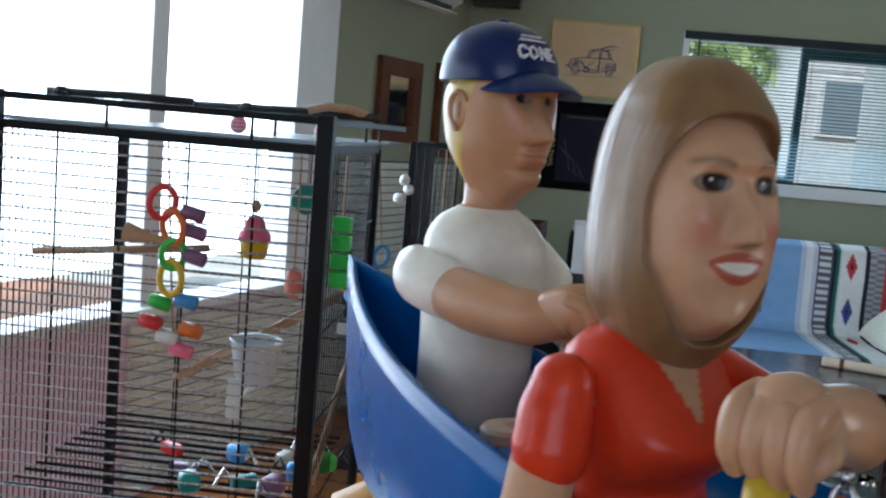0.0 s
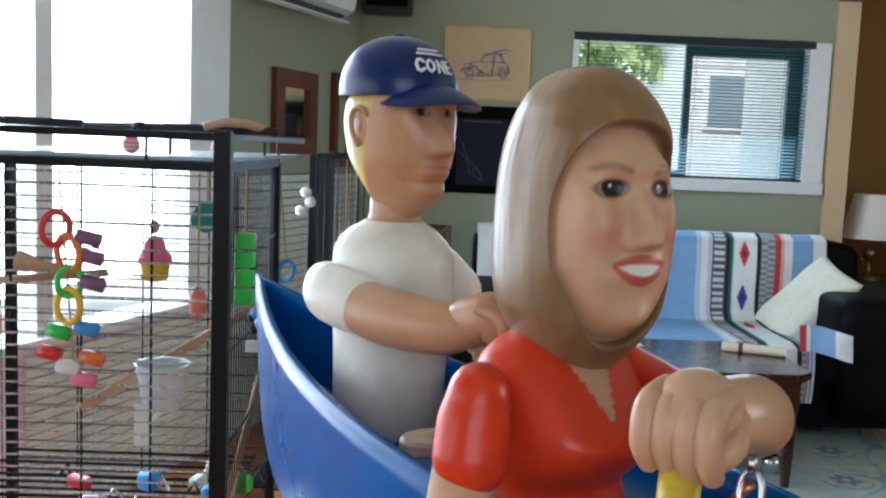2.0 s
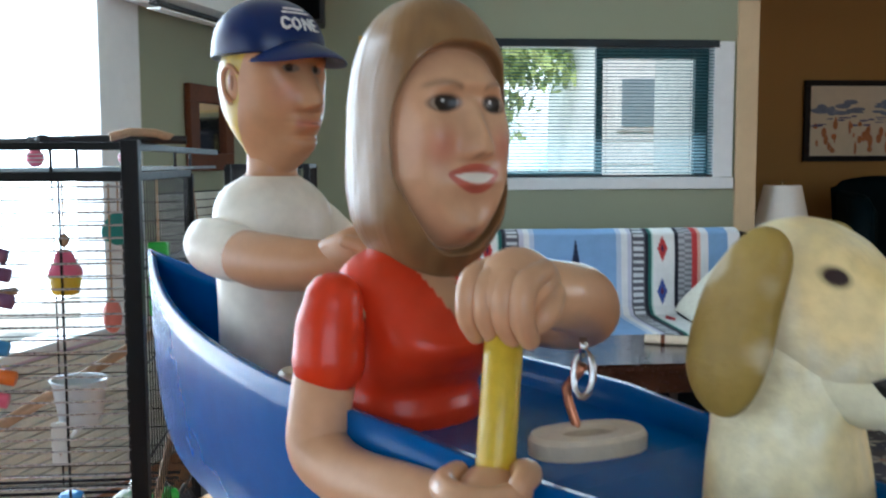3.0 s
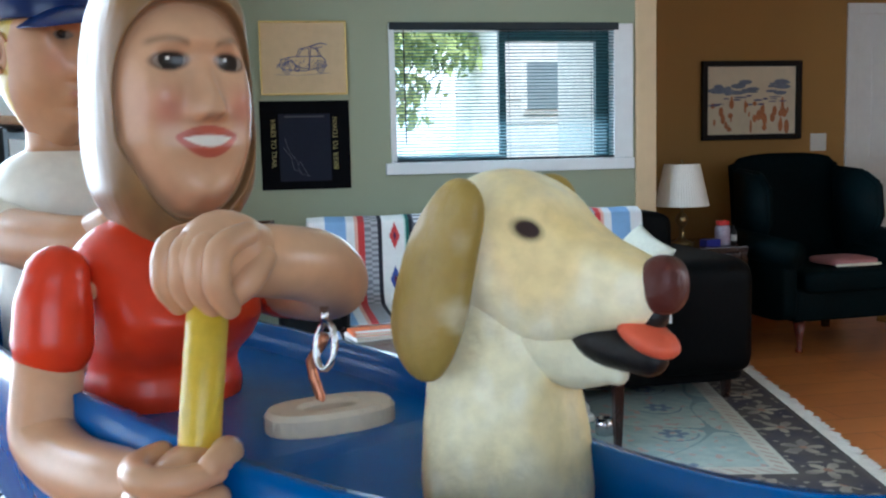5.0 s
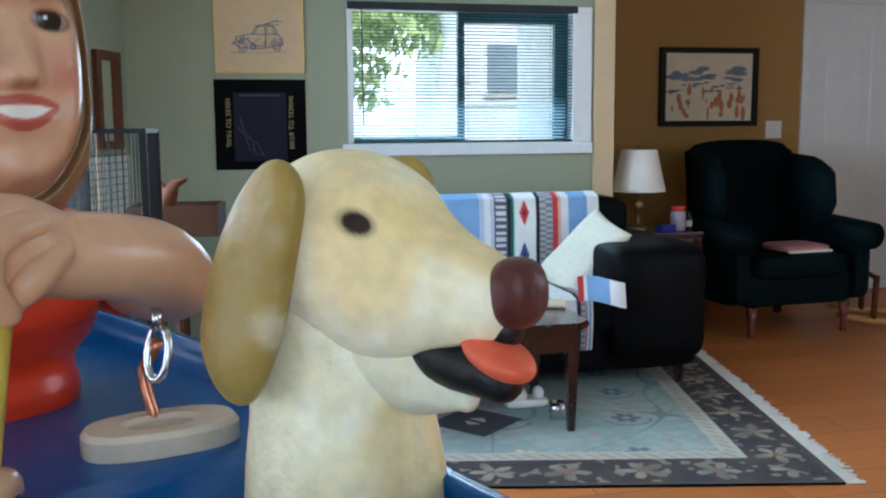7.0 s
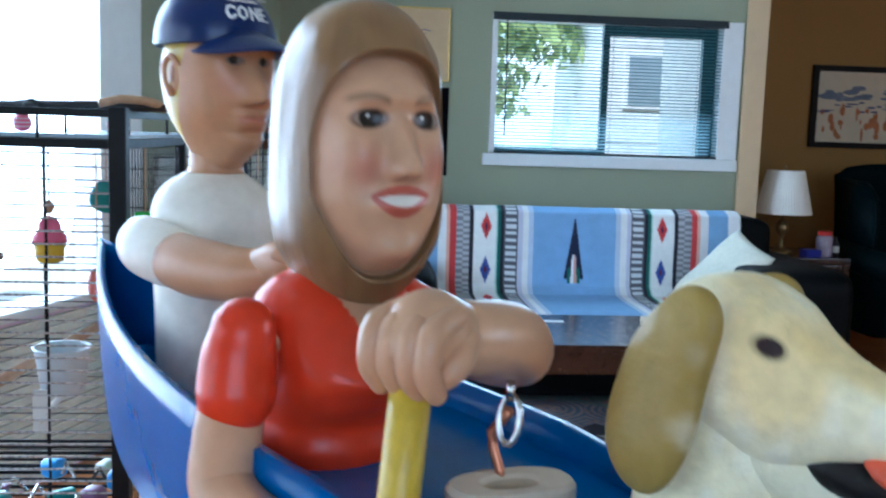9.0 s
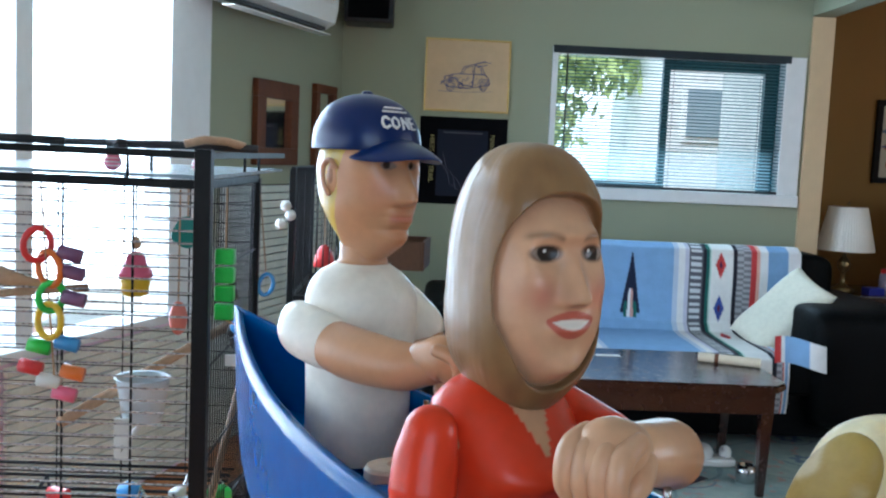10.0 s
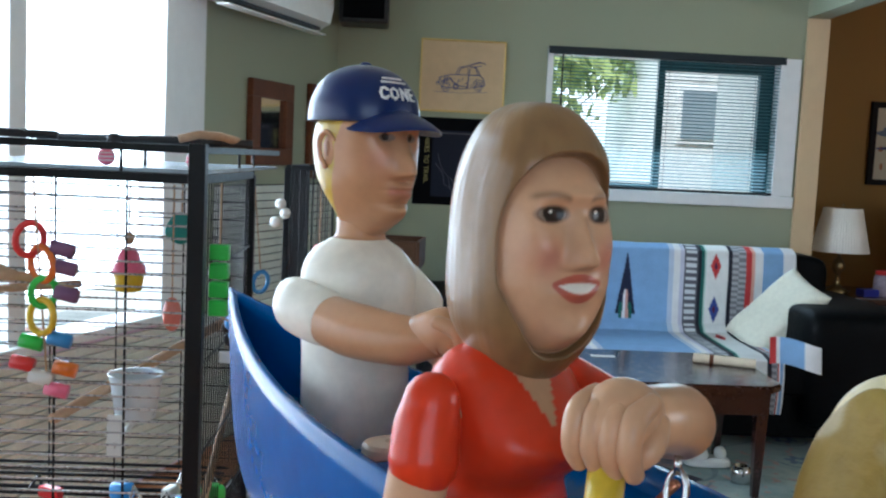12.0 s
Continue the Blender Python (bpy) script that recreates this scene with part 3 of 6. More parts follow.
PILE = painted_wood("rug_pile", 0.95, 0.0, 60, 0.4, 0.14)

# ---- sofa along the back wall ----
sofa = thing("sofa", "black leather loveseat against the green wall", "sofa", (0, 0, 0))
part("base", cushion(0.14, 2.18, 4.02, 4.88, 0.08, 0.30, 0.12), LEATHER, sofa, smooth=True)
part("seat", cushion(0.36, 1.12, 3.98, 4.66, 0.27, 0.435, 0.2), LEATHER, sofa, smooth=True)
part("seat", cushion(1.13, 1.90, 3.98, 4.66, 0.27, 0.435, 0.2), LEATHER, sofa, smooth=True)
part("backrest", cushion(0.20, 2.06, 4.56, 4.92, 0.25, 0.845, 0.18), LEATHER, sofa, smooth=True)
part("arm", cushion(1.70, 2.19, 3.94, 4.86, 0.12, 0.66, 0.25), LEATHER, sofa, smooth=True)
part("arm", cushion(0.06, 0.36, 3.96, 4.86, 0.12, 0.62, 0.25), LEATHER, sofa, smooth=True)
for x in (0.2, 2.08):
    for y in (4.05, 4.8):
        part("foot", revolve([(0.02, 0), (0.026, 0.09)], 12, at=(x, y, 0)), DARKWOOD, sofa)

# the throw: over the backrest, down to the seat and over its front edge
PROFILE = [(4.72, 0.80), (4.68, 0.858), (4.60, 0.862), (4.548, 0.84), (4.535, 0.74), (4.53, 0.60), (4.52, 0.49), (4.48, 0.452), (4.38, 0.446), (4.2, 0.446), (4.04, 0.446), (3.965, 0.43), (3.955, 0.36), (3.957, 0.25), (3.965, 0.20)]
cum = [0.0]
for (a, b), (c, d) in zip(PROFILE, PROFILE[1:]):
    cum.append(cum[-1] + math.hypot(c - a, d - b))


def along(v):
    s = v * cum[-1]
    for k in range(len(cum) - 1):
        if s <= cum[k + 1] + 1e-9:
            q = (s - cum[k]) / (cum[k + 1] - cum[k])
            return tuple(PROFILE[k][i] + q * (PROFILE[k + 1][i] - PROFILE[k][i]) for i in (0, 1))
    return PROFILE[-1]


def throw_point(u, v):
    y, z = along(v)
    x = 0.21 + u * 1.66
    if x > 1.58 and y < 4.5:
        x = 1.58 + (x - 1.58) * 0.12      # bunched up in front of the arm
    w = 0.006 * noise.noise(Vector((x * 7, v * 6, 0.3)))
    return (x, y - 0.005 + w, z + 0.004 + 0.5 * w)


BLUE, CREAM, GREY, BLACK_, RED_, GREEN_, LILAC = (0.22, 0.37, 0.60), (0.72, 0.72, 0.72), (0.38, 0.39, 0.42), (0.02, 0.02, 0.03), (0.50, 0.05, 0.05), (0.02, 0.12, 0.10), (0.52, 0.52, 0.62)


def throw_colour(u, v):
    x, s = 0.21 + u * 1.66, v * cum[-1]
    d = abs(x - 1.05)
    front = s - 0.17                      # length down from the top edge
    if d < 0.225:
        w = 0.052 * (front - 0.05) / 0.33
        if 0.05 < front < 0.38 and d < min(w, 0.05 if front < 0.36 else 0.03):
            e = d / max(w, 1e-4)
            if front > 0.24 and e < 0.30:
                return (0.55, 0.30, 0.25) if x > 1.05 else CREAM
            return GREEN_ if front > 0.30 and e < 0.7 else (0.015, 0.02, 0.05)
        return BLUE if d < 0.20 else tuple(0.5 * (p + q) for p, q in zip(BLUE, CREAM))
    if d < 0.275:
        return LILAC if d > 0.255 else CREAM
    if d < 0.345:
        q = int(s / 0.016) % 2
        return (0.60, 0.62, 0.64) if (q and 0.285 < d < 0.335) else (0.10, 0.10, 0.12)
    if d < 0.375:
        return GREEN_ if d > 0.36 else BLACK_
    if d < 0.49:
        for c, tone in ((0.11, RED_), (0.32, (0.05, 0.08, 0.30)), (0.52, RED_)):
            e = abs(front - c) / 0.065 + abs(d - 0.43) / 0.026
            if e < 1:
                return tone if e > 0.35 else (0.10, 0.02, 0.06)
        return (0.75, 0.75, 0.73) if d > 0.385 else (0.45, 0.62, 0.55)
    if d < 0.51:
        return BLACK_
    if d < 0.575:
        q = int(s / 0.014 + (d > 0.54)) % 2
        return (0.40, 0.40, 0.42) if q else (0.20, 0.20, 0.22)
    if d < 0.62:
        return RED_ if d < 0.605 else (0.68, 0.38, 0.30)
    return CREAM if d < 0.66 else BLUE if d < 0.76 else CREAM


throw = thing("throw_blanket", "blue striped woven serape blanket spread over the sofa", "blanket")
painted_sheet("cloth", throw_point, 420, 200, WOVEN, throw, colour=throw_colour)
b2 = thing("folded_blanket", "folded striped blanket corner over the sofa edge", "blanket")


def fold_point(u, v):
    x = 1.53 + 0.21 * u
    return (x, 3.93 - 0.03 * u - 0.02 * v + 0.01 * math.sin(6 * u), 0.525 - 0.11 * v + 0.02 * math.sin(3 * u + 1))


painted_sheet("cloth", fold_point, 40, 30, WOVEN, b2, colour=lambda u, v: RED_ if u < 0.14 else CREAM if u < 0.22 else BLUE if u < 0.66 else CREAM)

pil = thing("throw_pillow", "cream throw pillow leaning on the sofa arm", "pillow")
def stuffed_square(half_x, half_y, half_z, n, m):
    """A sewn pillow: two swollen faces that meet in a seam, with pulled-out corners."""
    bm = bmesh.new()
    faces = []
    for side in (1, -1):
        rows = []
        for j in range(n + 1):
            r = []
            for i in range(n + 1):
                u, v = 2 * i / n - 1, 2 * j / n - 1
                pinch = 1 - 0.07 * (1 - abs(u)) * (abs(v) > 0.01) * v * v
                swell = ((1 - u ** 4) * (1 - v ** 4)) ** 0.5
                p = Vector((u * half_x * (1 - 0.06 * (1 - v * v) * u * u), v * half_y * pinch, side * (half_z * swell + 0.002) + 0.006 * noise.noise(Vector((u * 2.2, v * 2.2, side)))))
                r.append(bm.verts.new(m @ p))
            rows.append(r)
        for p0, p1 in zip(rows, rows[1:]):
            for i in range(n):
                bm.faces.new((p0[i], p0[i + 1], p1[i + 1], p1[i]))
        faces.append(rows)
    a, b = faces
    for k in range(n):
        for p, q in (((0, k), (0, k + 1)), ((n, k), (n, k + 1)), ((k, 0), (k + 1, 0)), ((k, n), (k + 1, n))):
            bm.faces.new((a[p[0]][p[1]], a[q[0]][q[1]], b[q[0]][q[1]], b[p[0]][p[1]]))
    return bm


part("cover", stuffed_square(0.215, 0.145, 0.060, 26, pose(1.70, 4.30, 0.585, 30, -46, -8)), PILLOW, pil, smooth=True)

# ---- coffee table ----
tab = thing("coffee_table", "dark glossy mahogany coffee table on tapered legs", "table")
TX0, TX1, TY0, TY1, TZ = 0.30, 1.405, 3.40, 4.00, 0.45
bm = bmesh.new()
out = [(TX0 + 0.05, TY0), (TX1 - 0.06, TY0), (TX1, TY0 + 0.06), (TX1, TY1 - 0.06), (TX1 - 0.06, TY1), (TX0 + 0.05, TY1), (TX0, TY1 - 0.05), (TX0, TY0 + 0.05)]
lo = [bm.verts.new((x, y, TZ - 0.03)) for x, y in out]
hi = [bm.verts.new((x, y, TZ)) for x, y in out]
bm.faces.new(lo), bm.faces.new(hi)
for k in range(8):
    bm.faces.new((lo[k], lo[(k + 1) % 8], hi[(k + 1) % 8], hi[k]))
bmesh.ops.bevel(bm, geom=bm.edges[:], offset=0.007, segments=2, affect="EDGES")
part("tabletop", bm, DARKWOOD, tab)
for a in ((TX0 + 0.05, TX1 - 0.05, TY0 + 0.04, TY0 + 0.06), (TX0 + 0.05, TX1 - 0.05, TY1 - 0.06, TY1 - 0.04), (TX0 + 0.04, TX0 + 0.06, TY0 + 0.06, TY1 - 0.06), (TX1 - 0.06, TX1 - 0.04, TY0 + 0.06, TY1 - 0.06)):
    part("apron", boxm(*a, TZ - 0.12, TZ - 0.031, bevel=0.003), DARKWOOD, tab)
for x in (TX0 + 0.07, TX1 - 0.07):
    for y in (TY0 + 0.07, TY1 - 0.07):
        bm = revolve([(0.017, 0.0), (0.022, 0.1), (0.034, 0.40), (0.036, TZ - 0.04)], 4)
        part("leg", bm, DARKWOOD, tab).matrix_local = pose(x, y, 0, 0, 0, 45)

mag = thing("rolled_magazine", "rolled cream paper lying on the coffee table", "magazine")
bm = tube([(1.17, 3.80, 0.469), (1.395, 3.71, 0.469)], 0.019, seg=14)
part("roll", bm, mat("rolled_paper", (0.62, 0.52, 0.38), 0.8, 0.1, 40, 0.05), mag)
part("band", tube([(1.23, 3.776, 0.469), (1.245, 3.77, 0.469)], 0.0205, seg=14), BROWNWOOD, mag)
card = thing("white_card", "white card lying on the dark tabletop", "card")
part("sheet", boxm(0.76, 0.86, 3.83, 3.86, 0.4505, 0.4525), PLASTICW, card)
ORANGECARD = mat("orange_book_cover", (0.66, 0.14, 0.03), 0.45, 0.12, 60, 0.03)
PAGES = mat("cream_page_edges", (0.70, 0.66, 0.56), 0.8, 0.12, 200, 0.1)
for at, rz, size, cover, look_words in (((0.43, 3.72, 0.451), 14, (0.105, 0.075, 0.016), PLASTICW, "white paperback book lying under another on the table"), ((0.425, 3.72, 0.4675), 8, (0.095, 0.068, 0.013), ORANGECARD, "orange and white paperback book on the coffee table")):
    bk = thing("book", look_words, "book", at, rz, group="books on the coffee table")
    w, d, h = size
    part("pages", boxm(-w + 0.004, w - 0.004, -d + 0.004, d - 0.004, 0.0015, h - 0.0015), PAGES, bk)
    part("cover", boxm(-w, w, -d, d, h - 0.0014, h, bevel=0.0005), cover, bk)
    part("cover", boxm(-w, w, -d, d, 0.0, 0.0014, bevel=0.0005), cover, bk)
    part("spine", boxm(-w - 0.0012, -w, -d, d, 0.0, h), cover, bk)
    if cover is ORANGECARD:
        part("title_panel", boxm(-w * 0.9, w * 0.9, -d * 0.92, -d * 0.25, h + 0.0002, h + 0.0007), PLASTICW, bk)
shoe = thing("white_bundle", "white crumpled cloth shoe under the table", "shoe")
bm = cushion(1.17, 1.36, 3.78, 3.88, 0.012, 0.05, 0.5)
ellipsoid((1.22, 3.83, 0.06), (0.05, 0.045, 0.045), bm)
ellipsoid((1.32, 3.83, 0.065), (0.025, 0.03, 0.03), bm)
part("upper", bm, PLASTICW, shoe, smooth=True)
cup = thing("steel_cup", "small shiny steel cup on the rug", "cup")
part("body", revolve([(0.026, 0.0), (0.036, 0.004), (0.040, 0.05), (0.030, 0.072), (0.028, 0.072), (0.034, 0.05)], 20, at=(1.335, 3.62, 0.012)), STEEL, cup, smooth=True)

# ---- rug ----
RUG = Matrix.Translation((2.44, 4.66, 0)) @ Euler((0, 0, math.atan2(-1.92, -0.41) + math.pi / 2)).to_matrix().to_4x4()
RL, RW = 2.75, 1.97          # -x runs away from the fringe, -y towards the viewer


def rug_colour(u, v):
    x, y = u * RL, v * RW
    d = min(x, y, RL - x, RW - y)
    n1 = noise.noise(Vector((x * 9, y * 9, 1.7)))
    if d < 0.02:
        return (0.10, 0.085, 0.08)
    if d < 0.245:
        s = x if d in (y, RW - y) else y
        c = (s % 0.26) - 0.13
        e = d - 0.13
        r, a = math.hypot(c, e), math.atan2(e, c)
        if r < (0.076 + 0.02 * n1) * abs(math.cos(2.5 * a + (int(s / 0.26) % 2))) + 0.008:
            return mixc((0.42, 0.37, 0.28), (0.20, 0.17, 0.15), 0.5 + n1) if r > 0.018 else (0.30, 0.17, 0.12)
        sprig = noise.noise(Vector((x * 24, y * 24, 6.1)))
        if sprig > 0.34:
            return (0.26, 0.23, 0.19)
        return (0.075 + 0.03 * n1, 0.066 + 0.025 * n1, 0.068)
    if d < 0.325:
        s = x + y
        return (0.45, 0.36, 0.30) if (s % 0.055 < 0.022 and 0.262 < d < 0.305) else (0.53, 0.52, 0.44)
    n2 = noise.noise(Vector((x * 3.1, y * 3.1, 8.0))) + 0.6 * noise.noise(Vector((x * 22, y * 22, 3.0)))
    base = mixc((0.29, 0.39, 0.38), (0.42, 0.49, 0.44), 0.5 + 0.8 * n2)
    gx, gy = x % 0.42 - 0.21, y % 0.36 - 0.18
    k = int(x / 0.42) * 7 + int(y / 0.36) * 3
    ox, oy = 0.06 * math.sin(k * 2.3), 0.05 * math.cos(k * 1.7)
    r, a = math.hypot(gx - ox, gy - oy), math.atan2(gy - oy, gx - ox)
    if r < 0.062 * (0.5 + 0.5 * abs(math.cos(3 * a + k))) and r > 0.018:
        return ((0.58, 0.42, 0.36), (0.16, 0.22, 0.30), (0.60, 0.58, 0.46))[k % 3]
    if abs(r - 0.10) < 0.005 and a > 0.4:
        return (0.19, 0.25, 0.29)
    vine = abs(math.sin(x * 8.3 + 1.4 * math.sin(y * 6.1)) - math.cos(y * 7.2 + 1.1 * math.sin(x * 5.3)))
    if vine < 0.05:
        return (0.22, 0.30, 0.30)
    if noise.noise(Vector((x * 30, y * 30, 4.4))) > 0.42:
        return (0.46, 0.34, 0.30)
    if math.hypot(x - RL / 2, (y - RW / 2) * 1.3) < 0.3:
        return (0.50, 0.40, 0.38) if int(r * 60) % 2 else (0.20, 0.26, 0.34)
    return base


rug = placed(thing("area_rug", "pale blue floral rug, dark border, white fringe", "rug"), RUG)
painted_sheet("carpet", lambda u, v: (-u * RL, -v * RW, 0.010 + 0.0008 * noise.noise(Vector((u * 40, v * 40, 0)))), 420, 300, PILE, rug, colour=rug_colour)
part("backing", boxm(-RL, 0, -RW, 0, 0.001, 0.008), BLACKCLOTH, rug)
FRINGE = mat("cream_fringe", (0.62, 0.60, 0.54), 0.95, 0.15, 80, 0.1)
bm = bmesh.new()
rnd = random.Random(8)
for k in range(150):
    y = -RW * k / 149
    tube([(0.0, y, 0.008), (0.035, y + rnd.uniform(-0.008, 0.008), 0.007), (0.07 + rnd.uniform(-0.015, 0.012), y + rnd.uniform(-0.02, 0.02), 0.005)], [0.005, 0.005, 0.003], bm, seg=5)
tagged(part("fringe", bm, FRINGE, rug, "white knotted fringe"), kind="stuff")
mat2 = thing("floor_mat", "dark patterned end of a second small rug", "rug", (1.0, 3.66, 0.013), 40)
painted_sheet("carpet", lambda u, v: (-0.14 + 0.28 * u, -0.14 + 0.28 * v, 0.002), 60, 60, PILE, mat2,
              colour=lambda u, v: (0.55, 0.50, 0.42) if abs(u - 0.5) + abs(v - 0.5) < 0.2 and abs(u - 0.5) > 0.05 else (0.06, 0.06, 0.075))

# ---- end table, lamp and small things ----
et = thing("end_table", "dark wood end table between sofa and armchair", "table", (2.42, 5.18, 0))
part("tabletop", boxm(-0.22, 0.24, -0.26, 0.26, 0.565, 0.60, bevel=0.006), DARKWOOD, et)
part("shelf", boxm(-0.19, 0.21, -0.23, 0.23, 0.18, 0.20, bevel=0.004), DARKWOOD, et)
part("drawer", boxm(-0.18, 0.20, -0.245, -0.20, 0.44, 0.56, bevel=0.004), DARKWOOD, et)
part("knob", ellipsoid((0.01, -0.258, 0.50), (0.013, 0.013, 0.013)), BRASS, et)
for x in (-0.2, 0.22):
    for y in (-0.235, 0.235):
        part("leg", boxm(x - 0.018, x + 0.018, y - 0.018, y + 0.018, 0, 0.564, bevel=0.004), DARKWOOD, et)

lamp = thing("table_lamp", "brass table lamp with a pleated cream shade", "lamp", (2.34, 5.10, 0.60))
part("base", revolve([(0.062, 0.001), (0.064, 0.014), (0.03, 0.03), (0.014, 0.05), (0.012, 0.10), (0.03, 0.125), (0.036, 0.15), (0.022, 0.18), (0.008, 0.19), (0.007, 0.24)], 24), BRASS, lamp, smooth=True)
part("shaft", revolve([(0.005, 0.24), (0.005, 0.465)], 10), BRASS, lamp)
bm = bmesh.new()
for (r, z), (r2, z2) in (((0.150, 0.225), (0.098, 0.46)),):
    n = 120
    rows = [[bm.verts.new(((r0 + 0.0022 * (k % 2)) * math.cos(2 * math.pi * k / n), (r0 + 0.0022 * (k % 2)) * math.sin(2 * math.pi * k / n), zz)) for k in range(n)] for r0, zz in ((r, z), (r2, z2), (r2 - 0.003, z2), (r - 0.003, z))]
    for a, b in zip(rows, rows[1:] + rows[:1]):
        for k in range(n):
            bm.faces.new((a[k], a[(k + 1) % n], b[(k + 1) % n], b[k]))
part("shade", bm, SHADE, lamp, "pleated cream fabric shade")
part("finial", ellipsoid((0, 0, 0.475), (0.008, 0.008, 0.012)), BRASS, lamp)
part("spider", tube([(-0.095, 0, 0.456), (0, 0, 0.462), (0.095, 0, 0.456)], 0.002, seg=6), BRASS, lamp)

jar = thing("jar", "clear jar with red lid and purple contents", "jar", (2.55, 5.02, 0.60))
part("body", revolve([(0.040, 0.001), (0.044, 0.01), (0.044, 0.10), (0.035, 0.115)], 20), mat("pale_jar", (0.42, 0.36, 0.46), 0.15, 0.3, 40, 0.05), jar, smooth=True)
part("lid", revolve([(0.038, 0.116), (0.038, 0.136), (0.034, 0.139)], 20), RED, jar)
bx = thing("small_box", "small blue box on the end table", "box", (2.46, 4.99, 0.60), 15)
part("carton", boxm(-0.05, 0.05, -0.03, 0.03, 0.001, 0.04, bevel=0.003), toy("deep_blue_card", (0.03, 0.04, 0.35)), bx)
bt = thing("bottle", "small dark bottle with a white label", "bottle", (2.63, 5.05, 0.60))
part("body", revolve([(0.018, 0.001), (0.02, 0.01), (0.02, 0.07), (0.008, 0.09), (0.008, 0.11)], 16), DARKPLASTIC, bt, smooth=True)
part("label", revolve([(0.0206, 0.02), (0.0206, 0.055)], 16), PLASTICW, bt)

# ---- wing armchair ----
ch = thing("wing_armchair", "dark teal wing-back armchair with rolled arms, wooden legs", "armchair", (3.20, 5.15, 0), 4)
part("base", cushion(-0.36, 0.36, -0.33, 0.34, 0.17, 0.36, 0.14), TEAL, ch, smooth=True)
part("seat", cushion(-0.31, 0.31, -0.38, 0.26, 0.33, 0.465, 0.25), TEAL, ch, smooth=True)
bm = bmesh.new()
nb, zs = 24, (0.34, 0.55, 0.8, 0.95, 1.03, 1.055)
front = []
for j, z in enumerate(zs):
    row = []
    for k in range(nb + 1):
        q = k / nb * 2 - 1
        wdt = 0.40 - 0.02 * (z - 0.3)
        top = 0.05 * (1 - abs(q) ** 3) if j >= 3 else 0
        row.append(bm.verts.new((q * wdt, 0.20 + 0.16 * (z - 0.3) - 0.02 * (1 - q * q), z + top * (j - 2) / 3 - (0.02 if j >= 4 and abs(q) > 0.9 else 0))))
    front.append(row)
for a, b in zip(front, front[1:]):
    for k in range(nb):
        bm.faces.new((a[k], a[k + 1], b[k + 1], b[k]))
sol = bmesh.ops.solidify(bm, geom=bm.faces[:], thickness=-0.10)
part("backrest", bm, TEAL, ch, smooth=True)
for s in (-1, 1):
    bm = bmesh.new()
    out = [(0.26, 0.45), (-0.06, 0.60), (-0.12, 0.72), (-0.10, 0.92), (0.02, 1.0), (0.30, 1.02)]
    a = [bm.verts.new((s * 0.375 + s * 0.03 * (y < 0), y, z)) for y, z in out]
    b = [bm.verts.new((s * 0.315 + s * 0.03 * (y < 0), y, z)) for y, z in out]
    bm.faces.new(a), bm.faces.new(b)
    for k in range(6):
        bm.faces.new((a[k], a[(k + 1) % 6], b[(k + 1) % 6], b[k]))
    bmesh.ops.bevel(bm, geom=bm.edges[:], offset=0.022, segments=3, affect="EDGES")
    part("wing", bm, TEAL, ch, smooth=True)
    bm = cushion(s * 0.40 - 0.055, s * 0.40 + 0.055, -0.36, 0.30, 0.18, 0.56, 0.3)
    tube([(s * 0.415, -0.40, 0.56), (s * 0.42, -0.1, 0.575), (s * 0.41, 0.25, 0.60)], [0.078, 0.08, 0.075], bm, seg=18)
    part("arm", bm, TEAL, ch, smooth=True)
    part("leg", revolve([(0.016, 0.0), (0.022, 0.012), (0.014, 0.03), (0.02, 0.09), (0.034, 0.17)], 14, at=(s * 0.31, -0.31, 0)), mat("red_brown_leg", (0.16, 0.03, 0.02), 0.25, 0.2, 40, 0.05, coat=0.5) if s < 0 else bpy.data.materials["red_brown_leg"], ch, smooth=True)
    part("leg", boxm(s * 0.30 - 0.02, s * 0.30 + 0.02, 0.27, 0.31, 0, 0.17, bevel=0.004), DARKWOOD, ch)
pad = thing("seat_pad", "dusty pink pad lying on the armchair seat", "cushion", (3.27, 4.98, 0.468), 4)
part("cover", cushion(-0.16, 0.16, -0.15, 0.13, 0.0, 0.045, 0.45), PINKPAD, pad, smooth=True)
part("edge", cushion(-0.15, 0.15, -0.156, -0.135, 0.001, 0.02, 0.5), PILLOW, pad, smooth=True)

rk = thing("rocker_foot", "pale curved wooden rocker foot beside the armchair", "chair", (3.78, 4.95, 0))
part("runner", tube([(-0.16, 0.1, 0.055), (-0.02, 0.02, 0.028), (0.14, -0.06, 0.022), (0.34, -0.17, 0.045)], 0.021, seg=10), PINEWOOD, rk, smooth=True)
part("post", tube([(0.02, 0.0, 0.03), (0.03, 0.0, 0.30)], 0.018, seg=10), BROWNWOOD, rk, smooth=True)
part("runner", tube([(0.0, 0.42, 0.055), (0.14, 0.34, 0.028), (0.30, 0.26, 0.022), (0.5, 0.15, 0.045)], 0.021, seg=10), PINEWOOD, rk, smooth=True)
part("stretcher", tube([(0.03, 0.0, 0.28), (0.18, 0.32, 0.28)], 0.014, seg=8), BROWNWOOD, rk, smooth=True)
part("post", tube([(0.17, 0.32, 0.03), (0.18, 0.32, 0.30)], 0.018, seg=10), BROWNWOOD, rk, smooth=True)

